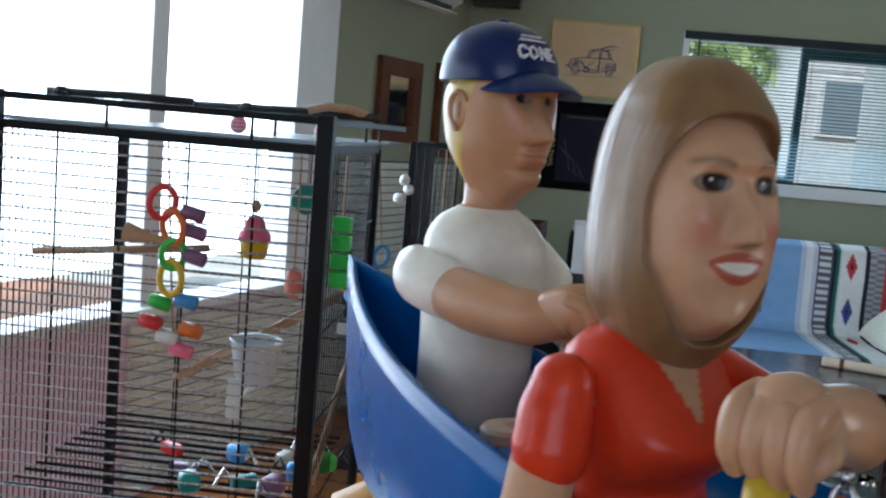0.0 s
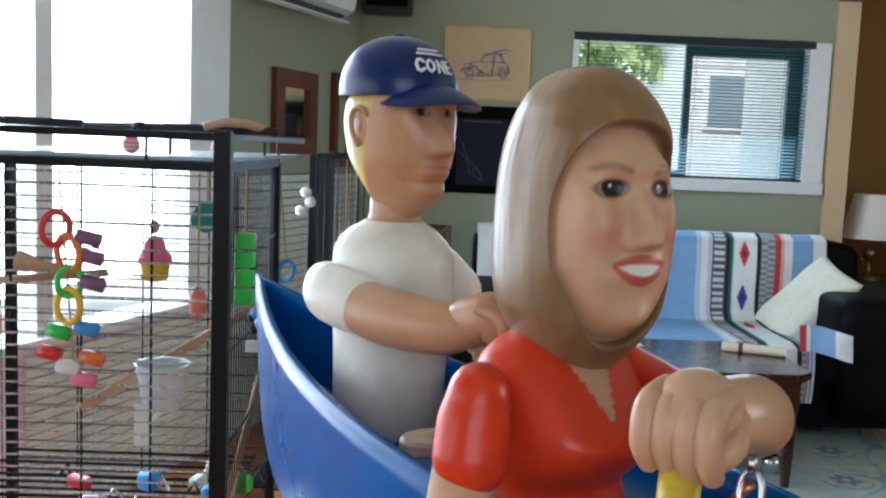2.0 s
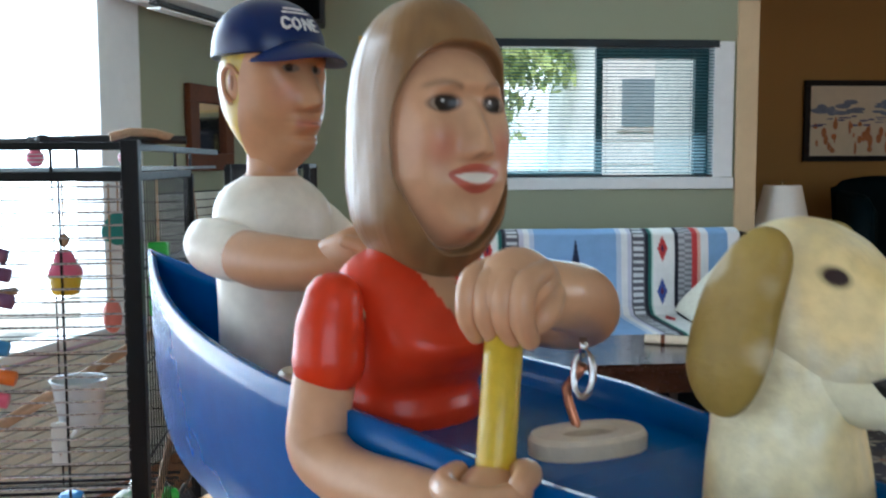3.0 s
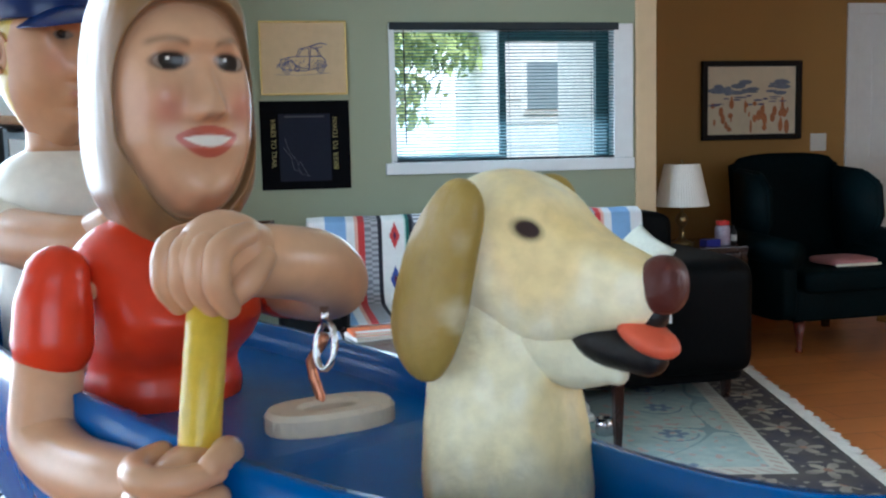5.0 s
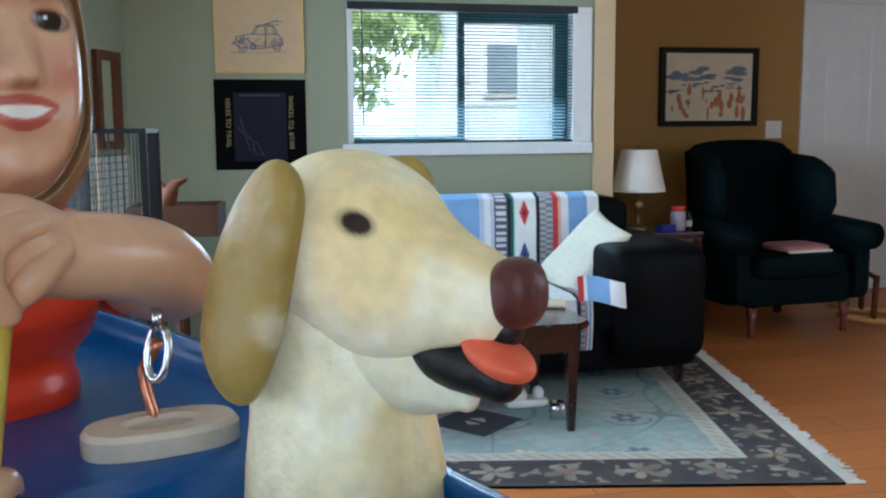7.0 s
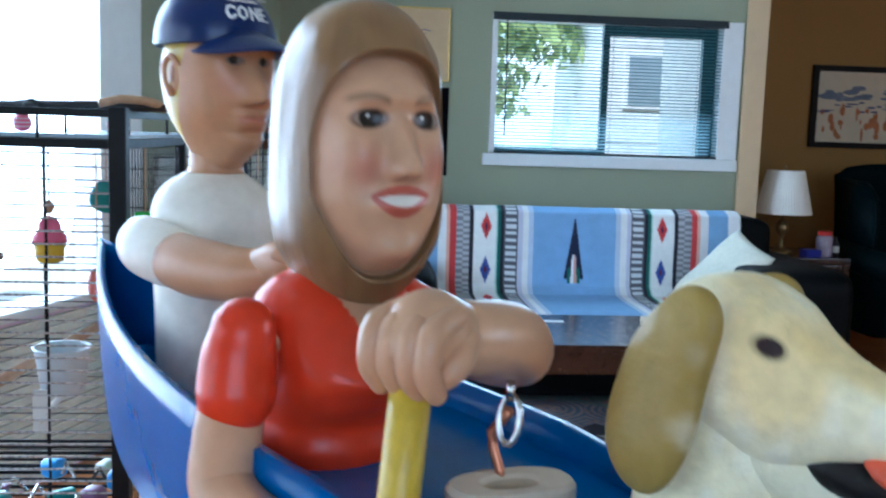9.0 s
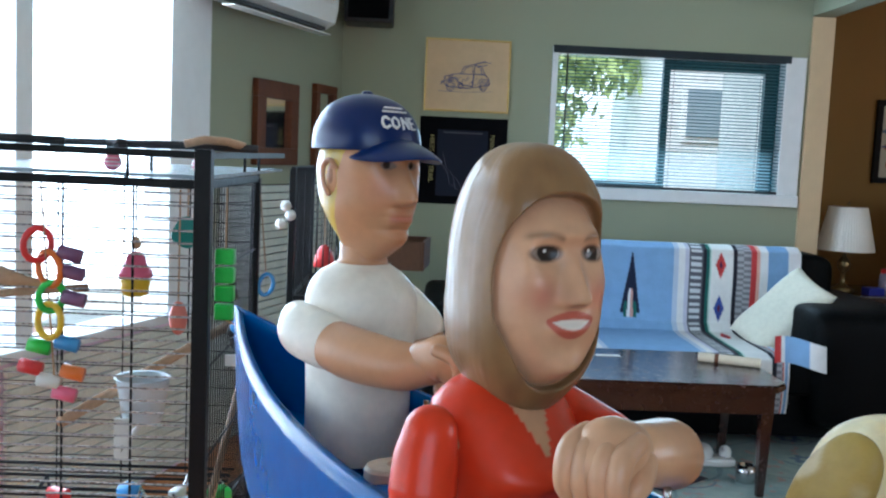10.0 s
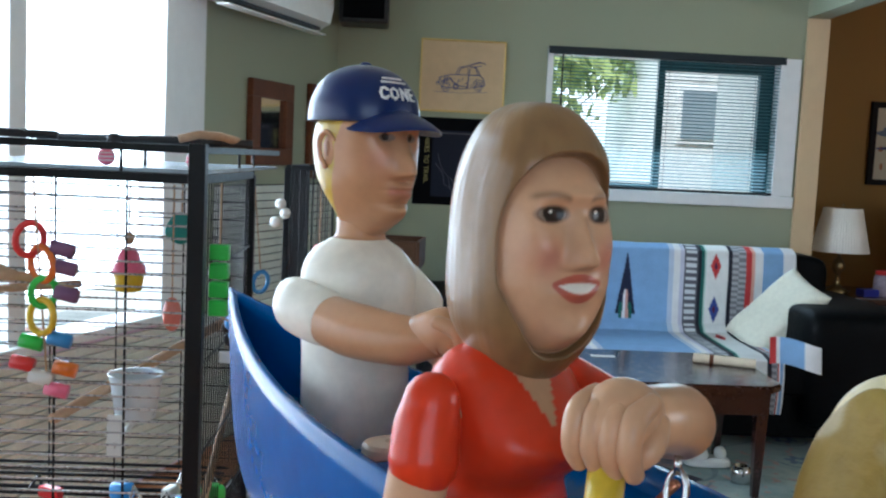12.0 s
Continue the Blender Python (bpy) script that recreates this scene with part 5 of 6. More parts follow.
class Carving:
    """One carved and painted piece: closed surfaces gathered into a single mesh with its paint colours."""

    def __init__(self):
        self.v, self.f, self.c = [], [], []

    def grid(self, pts, cols, nu, nv, wrap=True):
        o = len(self.v)
        self.v += [tuple(p) for p in pts]
        self.c += cols
        for j in range(nv - 1):
            for i in range(nu if wrap else nu - 1):
                a, b = o + j * nu + i, o + j * nu + (i + 1) % nu
                self.f.append((a, b, b + nu, a + nu))
        self.f.append(tuple(o + i for i in reversed(range(nu))))
        self.f.append(tuple(o + (nv - 1) * nu + i for i in range(nu)))

    def ball(self, c, r, colour, nu=40, nv=26, turn=None, power=1.0, shape=None):
        """A ball or egg; shape(n, p) may push the surface, colour may be a function of (n, p)."""
        pts, cols = [], []
        for j in range(nv):
            el = -math.pi / 2 + math.pi * (j + 0.02) / (nv - 0.96)
            for i in range(nu):
                az = 2 * math.pi * i / nu
                n = Vector((math.cos(el) * math.cos(az), math.cos(el) * math.sin(az), math.sin(el)))
                p = Vector([math.copysign(abs(k) ** power, k) * s for k, s in zip(n, r)])
                if shape:
                    p = shape(n, p)
                cols.append(colour(n, p) if callable(colour) else colour)
                pts.append(Vector(c) + ((turn @ p) if turn else p))
        self.grid(pts, cols, nu, nv)

    def limb(self, pts, radii, colour, nu=24, per=6, flat=1.0):
        """A round limb through points with rounded ends; colour may be a function of the way along (0 to 1)."""
        P, R = [Vector(p) for p in pts], list(radii)
        path = []
        n = len(P)
        for k in range(n - 1):
            p0, p1, p2, p3 = P[max(k - 1, 0)], P[k], P[k + 1], P[min(k + 2, n - 1)]
            for s in range(per):
                t = s / per
                q = 0.5 * (2 * p1 + (p2 - p0) * t + (2 * p0 - 5 * p1 + 4 * p2 - p3) * t * t + (3 * p1 - p0 - 3 * p2 + p3) * t ** 3)
                w = t * t * (3 - 2 * t)
                path.append((q, R[k] * (1 - w) + R[k + 1] * w))
        path.append((P[-1], R[-1]))
        d0, d1 = (path[0][0] - path[1][0]).normalized(), (path[-1][0] - path[-2][0]).normalized()
        r0, r1 = path[0][1], path[-1][1]
        head = [(path[0][0] + d0 * r0 * math.sin(a), r0 * max(math.cos(a), 0.03)) for a in (1.5, 1.2, 0.8, 0.4)]
        tail = [(path[-1][0] + d1 * r1 * math.sin(a), r1 * max(math.cos(a), 0.03)) for a in (0.4, 0.8, 1.2, 1.5)]
        path = head + path + tail
        side, out, cols = None, [], []
        for k, (q, r) in enumerate(path):
            t = (path[min(k + 1, len(path) - 1)][0] - path[max(k - 1, 0)][0]).normalized()
            side = (side or t.orthogonal()).normalized()
            side = (side - t * side.dot(t)).normalized()
            up = t.cross(side)
            for i in range(nu):
                a = 2 * math.pi * i / nu
                out.append(q + r * (math.cos(a) * side + flat * math.sin(a) * up))
                cols.append(colour(k / (len(path) - 1)) if callable(colour) else colour)
        self.grid(out, cols, nu, len(path))

    def loft(self, sections, colour, nu=48, per=5):
        """Sections (x, y, z, rx, ry) from bottom to top; colour may be a function of a point and its angle."""
        S, rows = [list(s) for s in sections], []
        n = len(S)
        for k in range(n - 1):
            s0, s1, s2, s3 = S[max(k - 1, 0)], S[k], S[k + 1], S[min(k + 2, n - 1)]
            for s in range(per):
                t = s / per
                rows.append([0.5 * (2 * b + (c - a) * t + (2 * a - 5 * b + 4 * c - d) * t * t + (3 * b - a - 3 * c + d) * t ** 3) for a, b, c, d in zip(s0, s1, s2, s3)])
        rows.append(S[-1])
        out, cols = [], []
        for x, y, z, rx, ry in rows:
            for i in range(nu):
                a = 2 * math.pi * i / nu
                ca, sa = math.cos(a), math.sin(a)
                p = Vector((x + max(rx, 1e-4) * math.copysign(abs(ca) ** 0.85, ca), y + max(ry, 1e-4) * math.copysign(abs(sa) ** 0.85, sa), z))
                out.append(p)
                cols.append(colour(p, a) if callable(colour) else colour)
        self.grid(out, cols, nu, len(rows))

    def fist(self, c, turn, s, skin, dark):
        """A closed hand round a stick that stands along its own z; the knuckles face +x."""
        T = lambda *p: Vector(c) + turn @ (Vector(p) * s)
        self.ball(c, (0.0085 * s, 0.0068 * s, 0.0098 * s), skin, 28, 18, turn, 0.8)
        for k in range(4):
            z = 0.0072 - 0.0046 * k
            self.limb([T(-0.0055, -0.0062, z), T(0.003, -0.0078, z + 0.0004), T(0.0088, -0.0045, z), T(0.0092, 0.0015, z - 0.0003), T(0.0055, 0.0062, z)], [0.0022 * s, 0.0026 * s, 0.0027 * s, 0.0025 * s, 0.0021 * s], skin, 12, 4)
        self.limb([T(-0.006, 0.004, 0.006), T(0.001, 0.0072, 0.0088), T(0.0065, 0.006, 0.0085)], [0.003 * s, 0.0027 * s, 0.0021 * s], skin, 12, 4)

    def grip(self, c, way, s, skin):
        """A hand laid over the top of a stick: the fingers curl down past it, away from the wrist."""
        c, h, e = Vector(c), Vector((*way, 0)).normalized(), Vector((-way[1], way[0], 0)).normalized()
        Z = Vector((0, 0, 1))
        self.limb([c - h * 0.009 * s, c + Z * 0.0015 * s, c + h * 0.004 * s], [0.0064 * s, 0.0080 * s, 0.0072 * s], skin, 28, 6)
        for k in range(4):
            o = c + e * (k - 1.5) * 0.0040 * s
            self.limb([o + Z * 0.0050 * s, o + h * 0.0075 * s + Z * 0.0030 * s, o + h * 0.0092 * s - Z * 0.0030 * s, o + h * 0.0060 * s - Z * 0.0078 * s],
                      [0.0024 * s, 0.0027 * s, 0.0025 * s, 0.0020 * s], skin, 12, 5)
        self.limb([c + e * 0.006 * s - h * 0.004 * s, c + e * 0.0078 * s + h * 0.002 * s - Z * 0.003 * s, c + e * 0.005 * s + h * 0.004 * s - Z * 0.0065 * s], [0.0028 * s, 0.0026 * s, 0.0020 * s], skin, 12, 5)

    def finish(self, name, label, category, material, group=""):
        me = bpy.data.meshes.new(name)
        me.from_pydata(self.v, [], self.f)
        bm = bmesh.new()
        bm.from_mesh(me)
        bmesh.ops.recalc_face_normals(bm, faces=bm.faces)
        bm.normal_update()
        for v in bm.verts:      # knife facets and uneven paint
            v.co += v.normal * (0.00026 * noise.noise(v.co * 80) + 0.00005 * noise.noise(v.co * 300))
        bm.to_mesh(me)
        bm.free()
        col = me.color_attributes.new("paint", "FLOAT_COLOR", "POINT")
        col.data.foreach_set("color", [k for c in self.c for k in (*c, 1.0)])
        me.materials.append(material)
        me.shade_smooth()
        ob = new(name, me)
        ob.matrix_world = CANOE
        return tagged(ob, label, category, group)


SKIN, BLUSH, HAIR, HAIR_CREASE_DARK = (0.60, 0.35, 0.205), (0.58, 0.23, 0.16), (0.27, 0.155, 0.064), (0.15, 0.08, 0.035)
LIPS, TEETH, EYEW, IRIS, BROW_NOSE_SHADE = (0.46, 0.105, 0.065), (0.80, 0.74, 0.66), (0.27, 0.20, 0.15), (0.022, 0.014, 0.010), (0.22, 0.13, 0.07)
REDSHIRT, WHITESHIRT, NAVY, BLOND, TANSKIN = (0.68, 0.042, 0.008), (0.90, 0.86, 0.77), (0.001, 0.015, 0.095), (0.76, 0.54, 0.06), (0.54, 0.29, 0.15)

# ---- the front paddler: long brown bob, red shirt ----
wo = Carving()
HX, HY, HZ = 0.0002, -0.0008, 1.1962
WTURN = Euler((0, 0, -0.19)).to_matrix()


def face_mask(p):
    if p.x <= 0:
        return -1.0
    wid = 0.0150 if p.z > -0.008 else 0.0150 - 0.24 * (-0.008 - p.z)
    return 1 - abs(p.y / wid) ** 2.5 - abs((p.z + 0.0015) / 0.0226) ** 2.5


def woman_head(n, p):
    k = 1.0 + 0.03 * step(0.01, -0.015, p.z) - 0.24 * step(-0.017, -0.034, p.z)
    p = Vector((p.x * k, p.y * (k + 0.03 * step(0.0, -0.02, p.z)), p.z))
    if p.x > 0:
        p.x = 0.0185 * (p.x / 0.0185) ** 0.72
    m = face_mask(p)
    if m > -0.15:
        dip = step(-0.12, 0.10, m)
        p.x -= 0.0022 * dip * (1 - step(0.06, 0.55, m))
        p.x += 0.0016 * step(0.1, 0.7, m)
        p.x -= 0.0016 * bell(m, 0.09)
    if m > 0:
        y, z = p.y, p.z
        p.x += 0.0056 * bell(y, 0.0021 + 0.0011 * step(0.006, -0.001, z)) * step(0.0105, -0.0005, z) * step(-0.0045, -0.0022, z)
        p.x += 0.0012 * bell(abs(y) - 0.0020, 0.0012) * bell(z + 0.0012, 0.0016)
        p.x -= 0.0019 * bell(abs(y) - 0.0064, 0.0028) * bell(z - 0.0083, 0.0024)
        p.x += 0.0006 * bell(abs(y) - 0.0064, 0.0020) * bell(z - 0.0083, 0.0013)
        p.x += 0.0012 * bell(z - 0.0125, 0.0018) * step(0.0115, 0.006, abs(y))
        p.x += 0.0016 * bell(abs(y) - 0.0082, 0.0034) * bell(z - 0.001, 0.0042)
        p.x += 0.0022 * bell(y, 0.0062) * bell(z + 0.0082, 0.0036)
        p.x -= 0.0010 * bell(y, 0.0048) * bell(z + 0.0074, 0.0011)
        p.x += 0.0020 * bell(y, 0.0045) * bell(z + 0.0185, 0.0036)
    else:
        a = math.atan2(p.y, p.x)
        p += Vector((math.cos(a), math.sin(a), 0)) * (0.000015 * math.sin(a * 44 + 3 * math.sin(p.z * 160)) + 0.00008 * noise.noise(Vector((a * 9, p.z * 60, 2.0))))
        if p.x > 0 and p.z > 0.008:
            p.x += 0.0016 * bell(p.z - 0.0205, 0.0055)
    return p


def woman_paint(n, p):
    m = face_mask(p)
    if m < 0.0:
        g = 0.5 + 0.5 * noise.noise(Vector((p.x * 260, p.y * 260, p.z * 40)))
        # hair streaks, plus the face groove's shade put into the hair colour
        return mixc(mixc(HAIR_CREASE_DARK, HAIR, 0.35 + 0.75 * g), HAIR_CREASE_DARK, 0.8 * step(-0.16, -0.02, m) * step(0.0, -0.02, m))
    y, z = p.y, p.z
    c = SKIN
    c = mixc(c, BLUSH, 0.85 * bell(abs(y) - 0.0078, 0.0034) * bell(z + 0.0012, 0.0040))
    # shade of the groove put into the skin along the rim
    c = mixc(c, HAIR_CREASE_DARK, 0.55 * step(0.10, 0.0, m))
    ey, ez = (abs(y) - 0.0065) / 0.0031, (z - 0.0083 + 0.06 * (abs(y) - 0.0065)) / 0.00165
    e = ey * ey + ez * ez
    c = mixc(c, (0.10, 0.055, 0.04), 0.85 * step(2.1, 1.0, e))
    if e < 1.0:
        c = EYEW
        iris = math.hypot(abs(y) - 0.0062, z - 0.0084)
        if iris < 0.0024:
            c = IRIS
        # catchlight painted into the iris, on the same side of both eyes
        if math.hypot(abs(y) - 0.0062 + 0.0005 * math.copysign(1, y), z - 0.0089) < 0.00042:
            c = (0.8, 0.78, 0.75)
    bz = 0.0127 - 70 * (abs(y) - 0.0068) ** 2
    c = mixc(c, BROW_NOSE_SHADE, 0.75 * bell(z - bz, 0.0008) * step(0.0022, 0.0035, abs(y)) * step(0.0112, 0.0095, abs(y)))
    # nose shade put into the skin colour: under the tip, then along both sides
    c = mixc(c, BROW_NOSE_SHADE, 0.55 * bell(abs(y) - 0.0014, 0.0007) * bell(z + 0.0030, 0.0007))
    c = mixc(c, BROW_NOSE_SHADE, 0.22 * bell(abs(y) - 0.0032, 0.0012) * step(0.009, 0.004, z) * step(-0.004, 0.0, z))
    curve = z + 0.0080 - 22 * y * y
    lip = 0.0030 * max(1 - (abs(y) / 0.0068) ** 2, 0) + 0.0003 - abs(curve)
    c = mixc(c, LIPS, step(-0.0002, 0.0002, lip) * step(0.0069, 0.0064, abs(y)))
    tooth = 0.00125 * (1 - (abs(y) / 0.0052) ** 2) - abs(curve - 0.0002)
    c = mixc(c, TEETH, step(-0.00018, 0.00018, tooth))
    return c


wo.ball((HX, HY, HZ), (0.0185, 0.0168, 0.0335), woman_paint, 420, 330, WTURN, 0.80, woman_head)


def shirt(p, a):
    q = WTURN.transposed() @ (p - Vector((0, -0.003, 0)))
    v = abs(q.y) < 0.50 * (p.z - 1.1560) and q.x > 0.002
    return SKIN if v or p.z > 1.1722 else mixc(REDSHIRT, (0.66, 0.07, 0.03), 0.25 * noise.noise(p * 300) + 0.1)


wo.loft([(-0.003, -0.003, DECK - 0.001, 0.0155, 0.0165), (-0.003, -0.003, DECK + 0.003, 0.0160, 0.0172), (-0.002, -0.003, 1.140, 0.0145, 0.0160), (0.0010, -0.003, 1.146, 0.0172, 0.0174), (0.0022, -0.003, 1.152, 0.0190, 0.0182),
         (-0.001, -0.003, 1.160, 0.0160, 0.0188), (-0.003, -0.003, 1.1655, 0.0130, 0.0180), (-0.004, -0.0035, 1.1695, 0.0095, 0.0130), (-0.0035, -0.004, 1.1725, 0.0068, 0.0075), (-0.003, -0.004, 1.178, 0.0060, 0.0062)], shirt, 160, 16)
# right arm: hangs from a pin at the shoulder, bent round the paddle
wo.limb([(0.001, -0.015, 1.158), (0.001, -0.027, 1.158)], [0.0022, 0.0022], SKIN, 12, 3)
wo.limb([(0.0005, -0.0285, 1.1615), (0.0005, -0.0295, 1.155), (0.0010, -0.0305, 1.1485)], [0.0066, 0.0078, 0.0080], lambda t: REDSHIRT, 32, 6)
wo.limb([(0.0008, -0.0305, 1.150), (-0.0002, -0.0318, 1.139), (0.0010, -0.0330, 1.1300), (0.0120, -0.0345, 1.1265), (0.0290, -0.0355, 1.1275), (0.0440, -0.0352, 1.1285)],
        [0.0070, 0.0070, 0.0070, 0.0066, 0.0062, 0.0052], SKIN, 28, 6)
wo.fist((0.0530, -0.0350, 1.1285), Euler((0.05, 0, -0.9)).to_matrix(), 0.98, SKIN, HAIR_CREASE_DARK)
# left arm: across the body, fist on top of the paddle
wo.limb([(-0.003, 0.0155, 1.1615), (0.004, 0.0195, 1.157), (0.014, 0.0200, 1.155)], [0.0078, 0.0084, 0.0078], lambda t: REDSHIRT, 28, 6)
wo.limb([(0.012, 0.0195, 1.155), (0.026, 0.0185, 1.1550), (0.0365, 0.0140, 1.1580), (0.0425, 0.0045, 1.1625), (0.0465, -0.0090, 1.1655), (0.0475, -0.0195, 1.1668)],
        [0.0070, 0.0070, 0.0072, 0.0074, 0.0070, 0.0064], SKIN, 28, 6)
wo.grip((0.0490, -0.0235, 1.1675), (0.23, -0.97), 0.92, SKIN)
wo.finish("carved_figure", "carved painted figure with brown bob hair, red shirt", "statue", PAINTED, "carved canoe riders")

# ---- the rear paddler: navy cap, blond hair, white shirt ----
ma = Carving()
MX, MY, MZ = -0.061, -0.001, 1.2150


def man_head(n, p):
    k = 1 + 0.05 * step(-0.003, 0.008, p.z) - 0.10 * step(-0.010, -0.024, p.z)
    nape = 1 - 0.55 * step(0.002, -0.024, p.z) if p.x < 0 else 1.0
    p = Vector((p.x * k * nape, p.y * k * (1 - 0.16 * step(-0.004, -0.024, p.z)), p.z))
    if p.x > 0:
        y, z = p.y, p.z
        p.x += 0.0020 * step(0.006, -0.012, z) * step(0.013, 0.004, abs(y))
        p.x -= 0.0016 * bell(abs(y) - 0.0075, 0.003) * bell(z + 0.011, 0.004)
        p.x -= 0.0018 * bell(y, 0.006) * bell(z + 0.0136, 0.0013)
        p.x -= 0.0012 * bell(y, 0.004) * bell(z + 0.0062, 0.001)
        p.x += 0.0064 * bell(y, 0.0032) * step(0.008, -0.002, z) * step(-0.0065, -0.0035, z)
        p.x -= 0.0024 * bell(abs(y) - 0.0052, 0.0026) * bell(z - 0.0075, 0.0026)
        p.x += 0.0014 * bell(z - 0.0112, 0.0016)
        p.x += 0.0012 * bell(abs(y) - 0.0062, 0.003) * bell(z + 0.001, 0.004)
        p.x += 0.0022 * bell(y, 0.0052) * bell(z + 0.0098, 0.0026)
        p.x -= 0.0012 * bell(y, 0.0048) * bell(z + 0.0093, 0.0007)
        p.x += 0.0036 * bell(y, 0.0052) * bell(z + 0.0175, 0.0036)
    return p


def man_paint(n, p):
    y, z = p.y, p.z
    c = mixc(TANSKIN, (0.54, 0.21, 0.13), 0.5 * bell(abs(y) - 0.008, 0.004) * bell(z, 0.005))
    back = p.x - 0.0030 - 0.35 * max(z - 0.004, 0) + 0.30 * max(-0.002 - z, 0)
    if back < 0 and z > -0.023:
        c = mixc(BLOND, (0.48, 0.33, 0.07), 0.5 + 0.6 * noise.noise(Vector((p.x * 300, y * 300, z * 60))))
    if p.x > 0:
        if ((abs(y) - 0.0052) / 0.0026) ** 2 + ((z - 0.0076) / 0.0014) ** 2 < 1:
            c = IRIS if math.hypot(abs(y) - 0.0052, z - 0.0078) < 0.0013 else EYEW
        c = mixc(c, (0.25, 0.12, 0.05), 0.6 * bell(z - 0.0112, 0.0009) * step(0.002, 0.003, abs(y)) * step(0.0095, 0.0075, abs(y)))
        c = mixc(c, (0.46, 0.14, 0.10), 0.7 * bell(z + 0.0098, 0.0014) * step(0.0055, 0.0042, abs(y)))
    return c


ma.ball((MX + 0.0004, MY, MZ), (0.0188, 0.0152, 0.0262), man_paint, 260, 230, None, 0.9, man_head)
for s in (-1, 1):
    ma.ball((MX + 0.0005, MY + s * 0.0146, MZ + 0.0030), (0.0034, 0.0016, 0.0056), TANSKIN, 26, 18)
    ma.limb([(MX + 0.0030 + 0.0008, MY + s * 0.0158, MZ + 0.0062), (MX + 0.0005, MY + s * 0.0164, MZ + 0.0086), (MX - 0.0028, MY + s * 0.0166, MZ + 0.0062), (MX - 0.0026, MY + s * 0.0164, MZ + 0.0010), (MX - 0.0002, MY + s * 0.0160, MZ - 0.0026)], [0.0006, 0.0009, 0.0010, 0.0009, 0.0010], TANSKIN, 12, 5)
    # ear hollow: its shade is put into a darker skin tone
    ma.ball((MX + 0.0008, MY + s * 0.0157, MZ + 0.0032), (0.0014, 0.0008, 0.0028), (0.34, 0.17, 0.09), 16, 12)
CAPZ = 1.2285


def cap_shape(n, p):
    return Vector((p.x, p.y, max(p.z, -0.0012)))


ma.ball((MX - 0.001, MY, CAPZ), (0.0196, 0.0176, 0.0182), NAVY, 64, 44, None, 0.92, cap_shape)


def brim(n, p):
    return Vector((p.x, p.y, p.z - 28 * p.y * p.y - 2.2 * max(p.x, 0) ** 1.5))


ma.ball((MX + 0.0140, MY, CAPZ + 0.0020), (0.0178, 0.0152, 0.0018), NAVY, 48, 18, None, 1.0, brim)
ma.ball((MX - 0.001, MY, CAPZ + 0.0182), (0.002, 0.002, 0.0011), NAVY, 14, 10)
# two bars and white letters painted on the front of the crown
def on_cap(u, v):
    """A place on the crown: u round the front, v up it."""
    az, el = u / 0.0185, v / 0.0182
    ca, sa, ce, se = math.cos(az), math.sin(az), math.cos(el), math.sin(el)
    q = [math.copysign(abs(k) ** 0.92, k) for k in (ce * ca, ce * sa, se)]
    return Vector((MX - 0.001 + 0.0197 * q[0], MY + 0.0177 * q[1], CAPZ + 0.0183 * q[2]))


CAPWHITE = (0.80, 0.80, 0.80)
for v, u0, u1 in ((0.0142, -0.0050, 0.0046), (0.0124, -0.0062, 0.0058)):
    ma.limb([on_cap(u0 + (u1 - u0) * k / 6, v) for k in range(7)], [0.00042] * 7, CAPWHITE, 8, 2)
LETTERS = ([(1, 0.8), (0.6, 1), (0.2, 0.9), (0, 0.5), (0.2, 0.1), (0.6, 0), (1, 0.2)], [(0.5, 1), (0.05, 0.75), (0.05, 0.25), (0.5, 0), (0.95, 0.25), (0.95, 0.75), (0.5, 1)],
           [(0.05, 0), (0.05, 1), (0.95, 0), (0.95, 1)], [(0.95, 1), (0.1, 1), (0.1, 0.5), (0.8, 0.5), (0.1, 0.5), (0.1, 0), (0.95, 0)])
for k, outline in enumerate(LETTERS):
    for a, b in zip(outline, outline[1:]):
        ma.limb([on_cap(-0.0074 + 0.0040 * k + 0.0029 * p[0], 0.0060 + 0.0040 * p[1]) for p in (a, ((a[0] + b[0]) / 2, (a[1] + b[1]) / 2), b)], [0.00044] * 3, CAPWHITE, 8, 2)


def tee(p, a):
    return TANSKIN if p.z > 1.1885 else mixc(WHITESHIRT, (0.80, 0.74, 0.64), 0.25 + 0.5 * noise.noise(p * 120))


ma.loft([(-0.060, -0.002, 1.1205, 0.0152, 0.0170), (-0.060, -0.002, 1.126, 0.0160, 0.0180), (-0.060, -0.002, 1.150, 0.0160, 0.0186), (-0.060, -0.002, 1.166, 0.0168, 0.0194), (-0.060, -0.002, 1.178, 0.0165, 0.0192),
         (-0.061, -0.002, 1.1845, 0.0135, 0.0150), (-0.061, -0.0015, 1.188, 0.0095, 0.0098), (-0.061, -0.001, 1.190, 0.0080, 0.0080), (-0.0605, -0.001, 1.199, 0.0082, 0.0082)], tee, 64, 8)
ma.limb([(-0.0690, -0.0215, 1.1680), (-0.0600, -0.0250, 1.1665), (-0.0475, -0.0250, 1.1650)], [0.0072, 0.0090, 0.0090], WHITESHIRT, 32, 6)
ma.limb([(-0.049, -0.0250, 1.1650), (-0.032, -0.0250, 1.1635), (-0.014, -0.0240, 1.1635), (-0.002, -0.0215, 1.1655)], [0.0078, 0.0085, 0.0076, 0.0058], TANSKIN, 28, 6)
ma.grip((0.0035, -0.0200, 1.1670), (0.95, 0.2), 0.9, TANSKIN)
ma.limb([(-0.062, 0.0190, 1.172), (-0.058, 0.0245, 1.164)], [0.0080, 0.0088], WHITESHIRT, 28, 6)
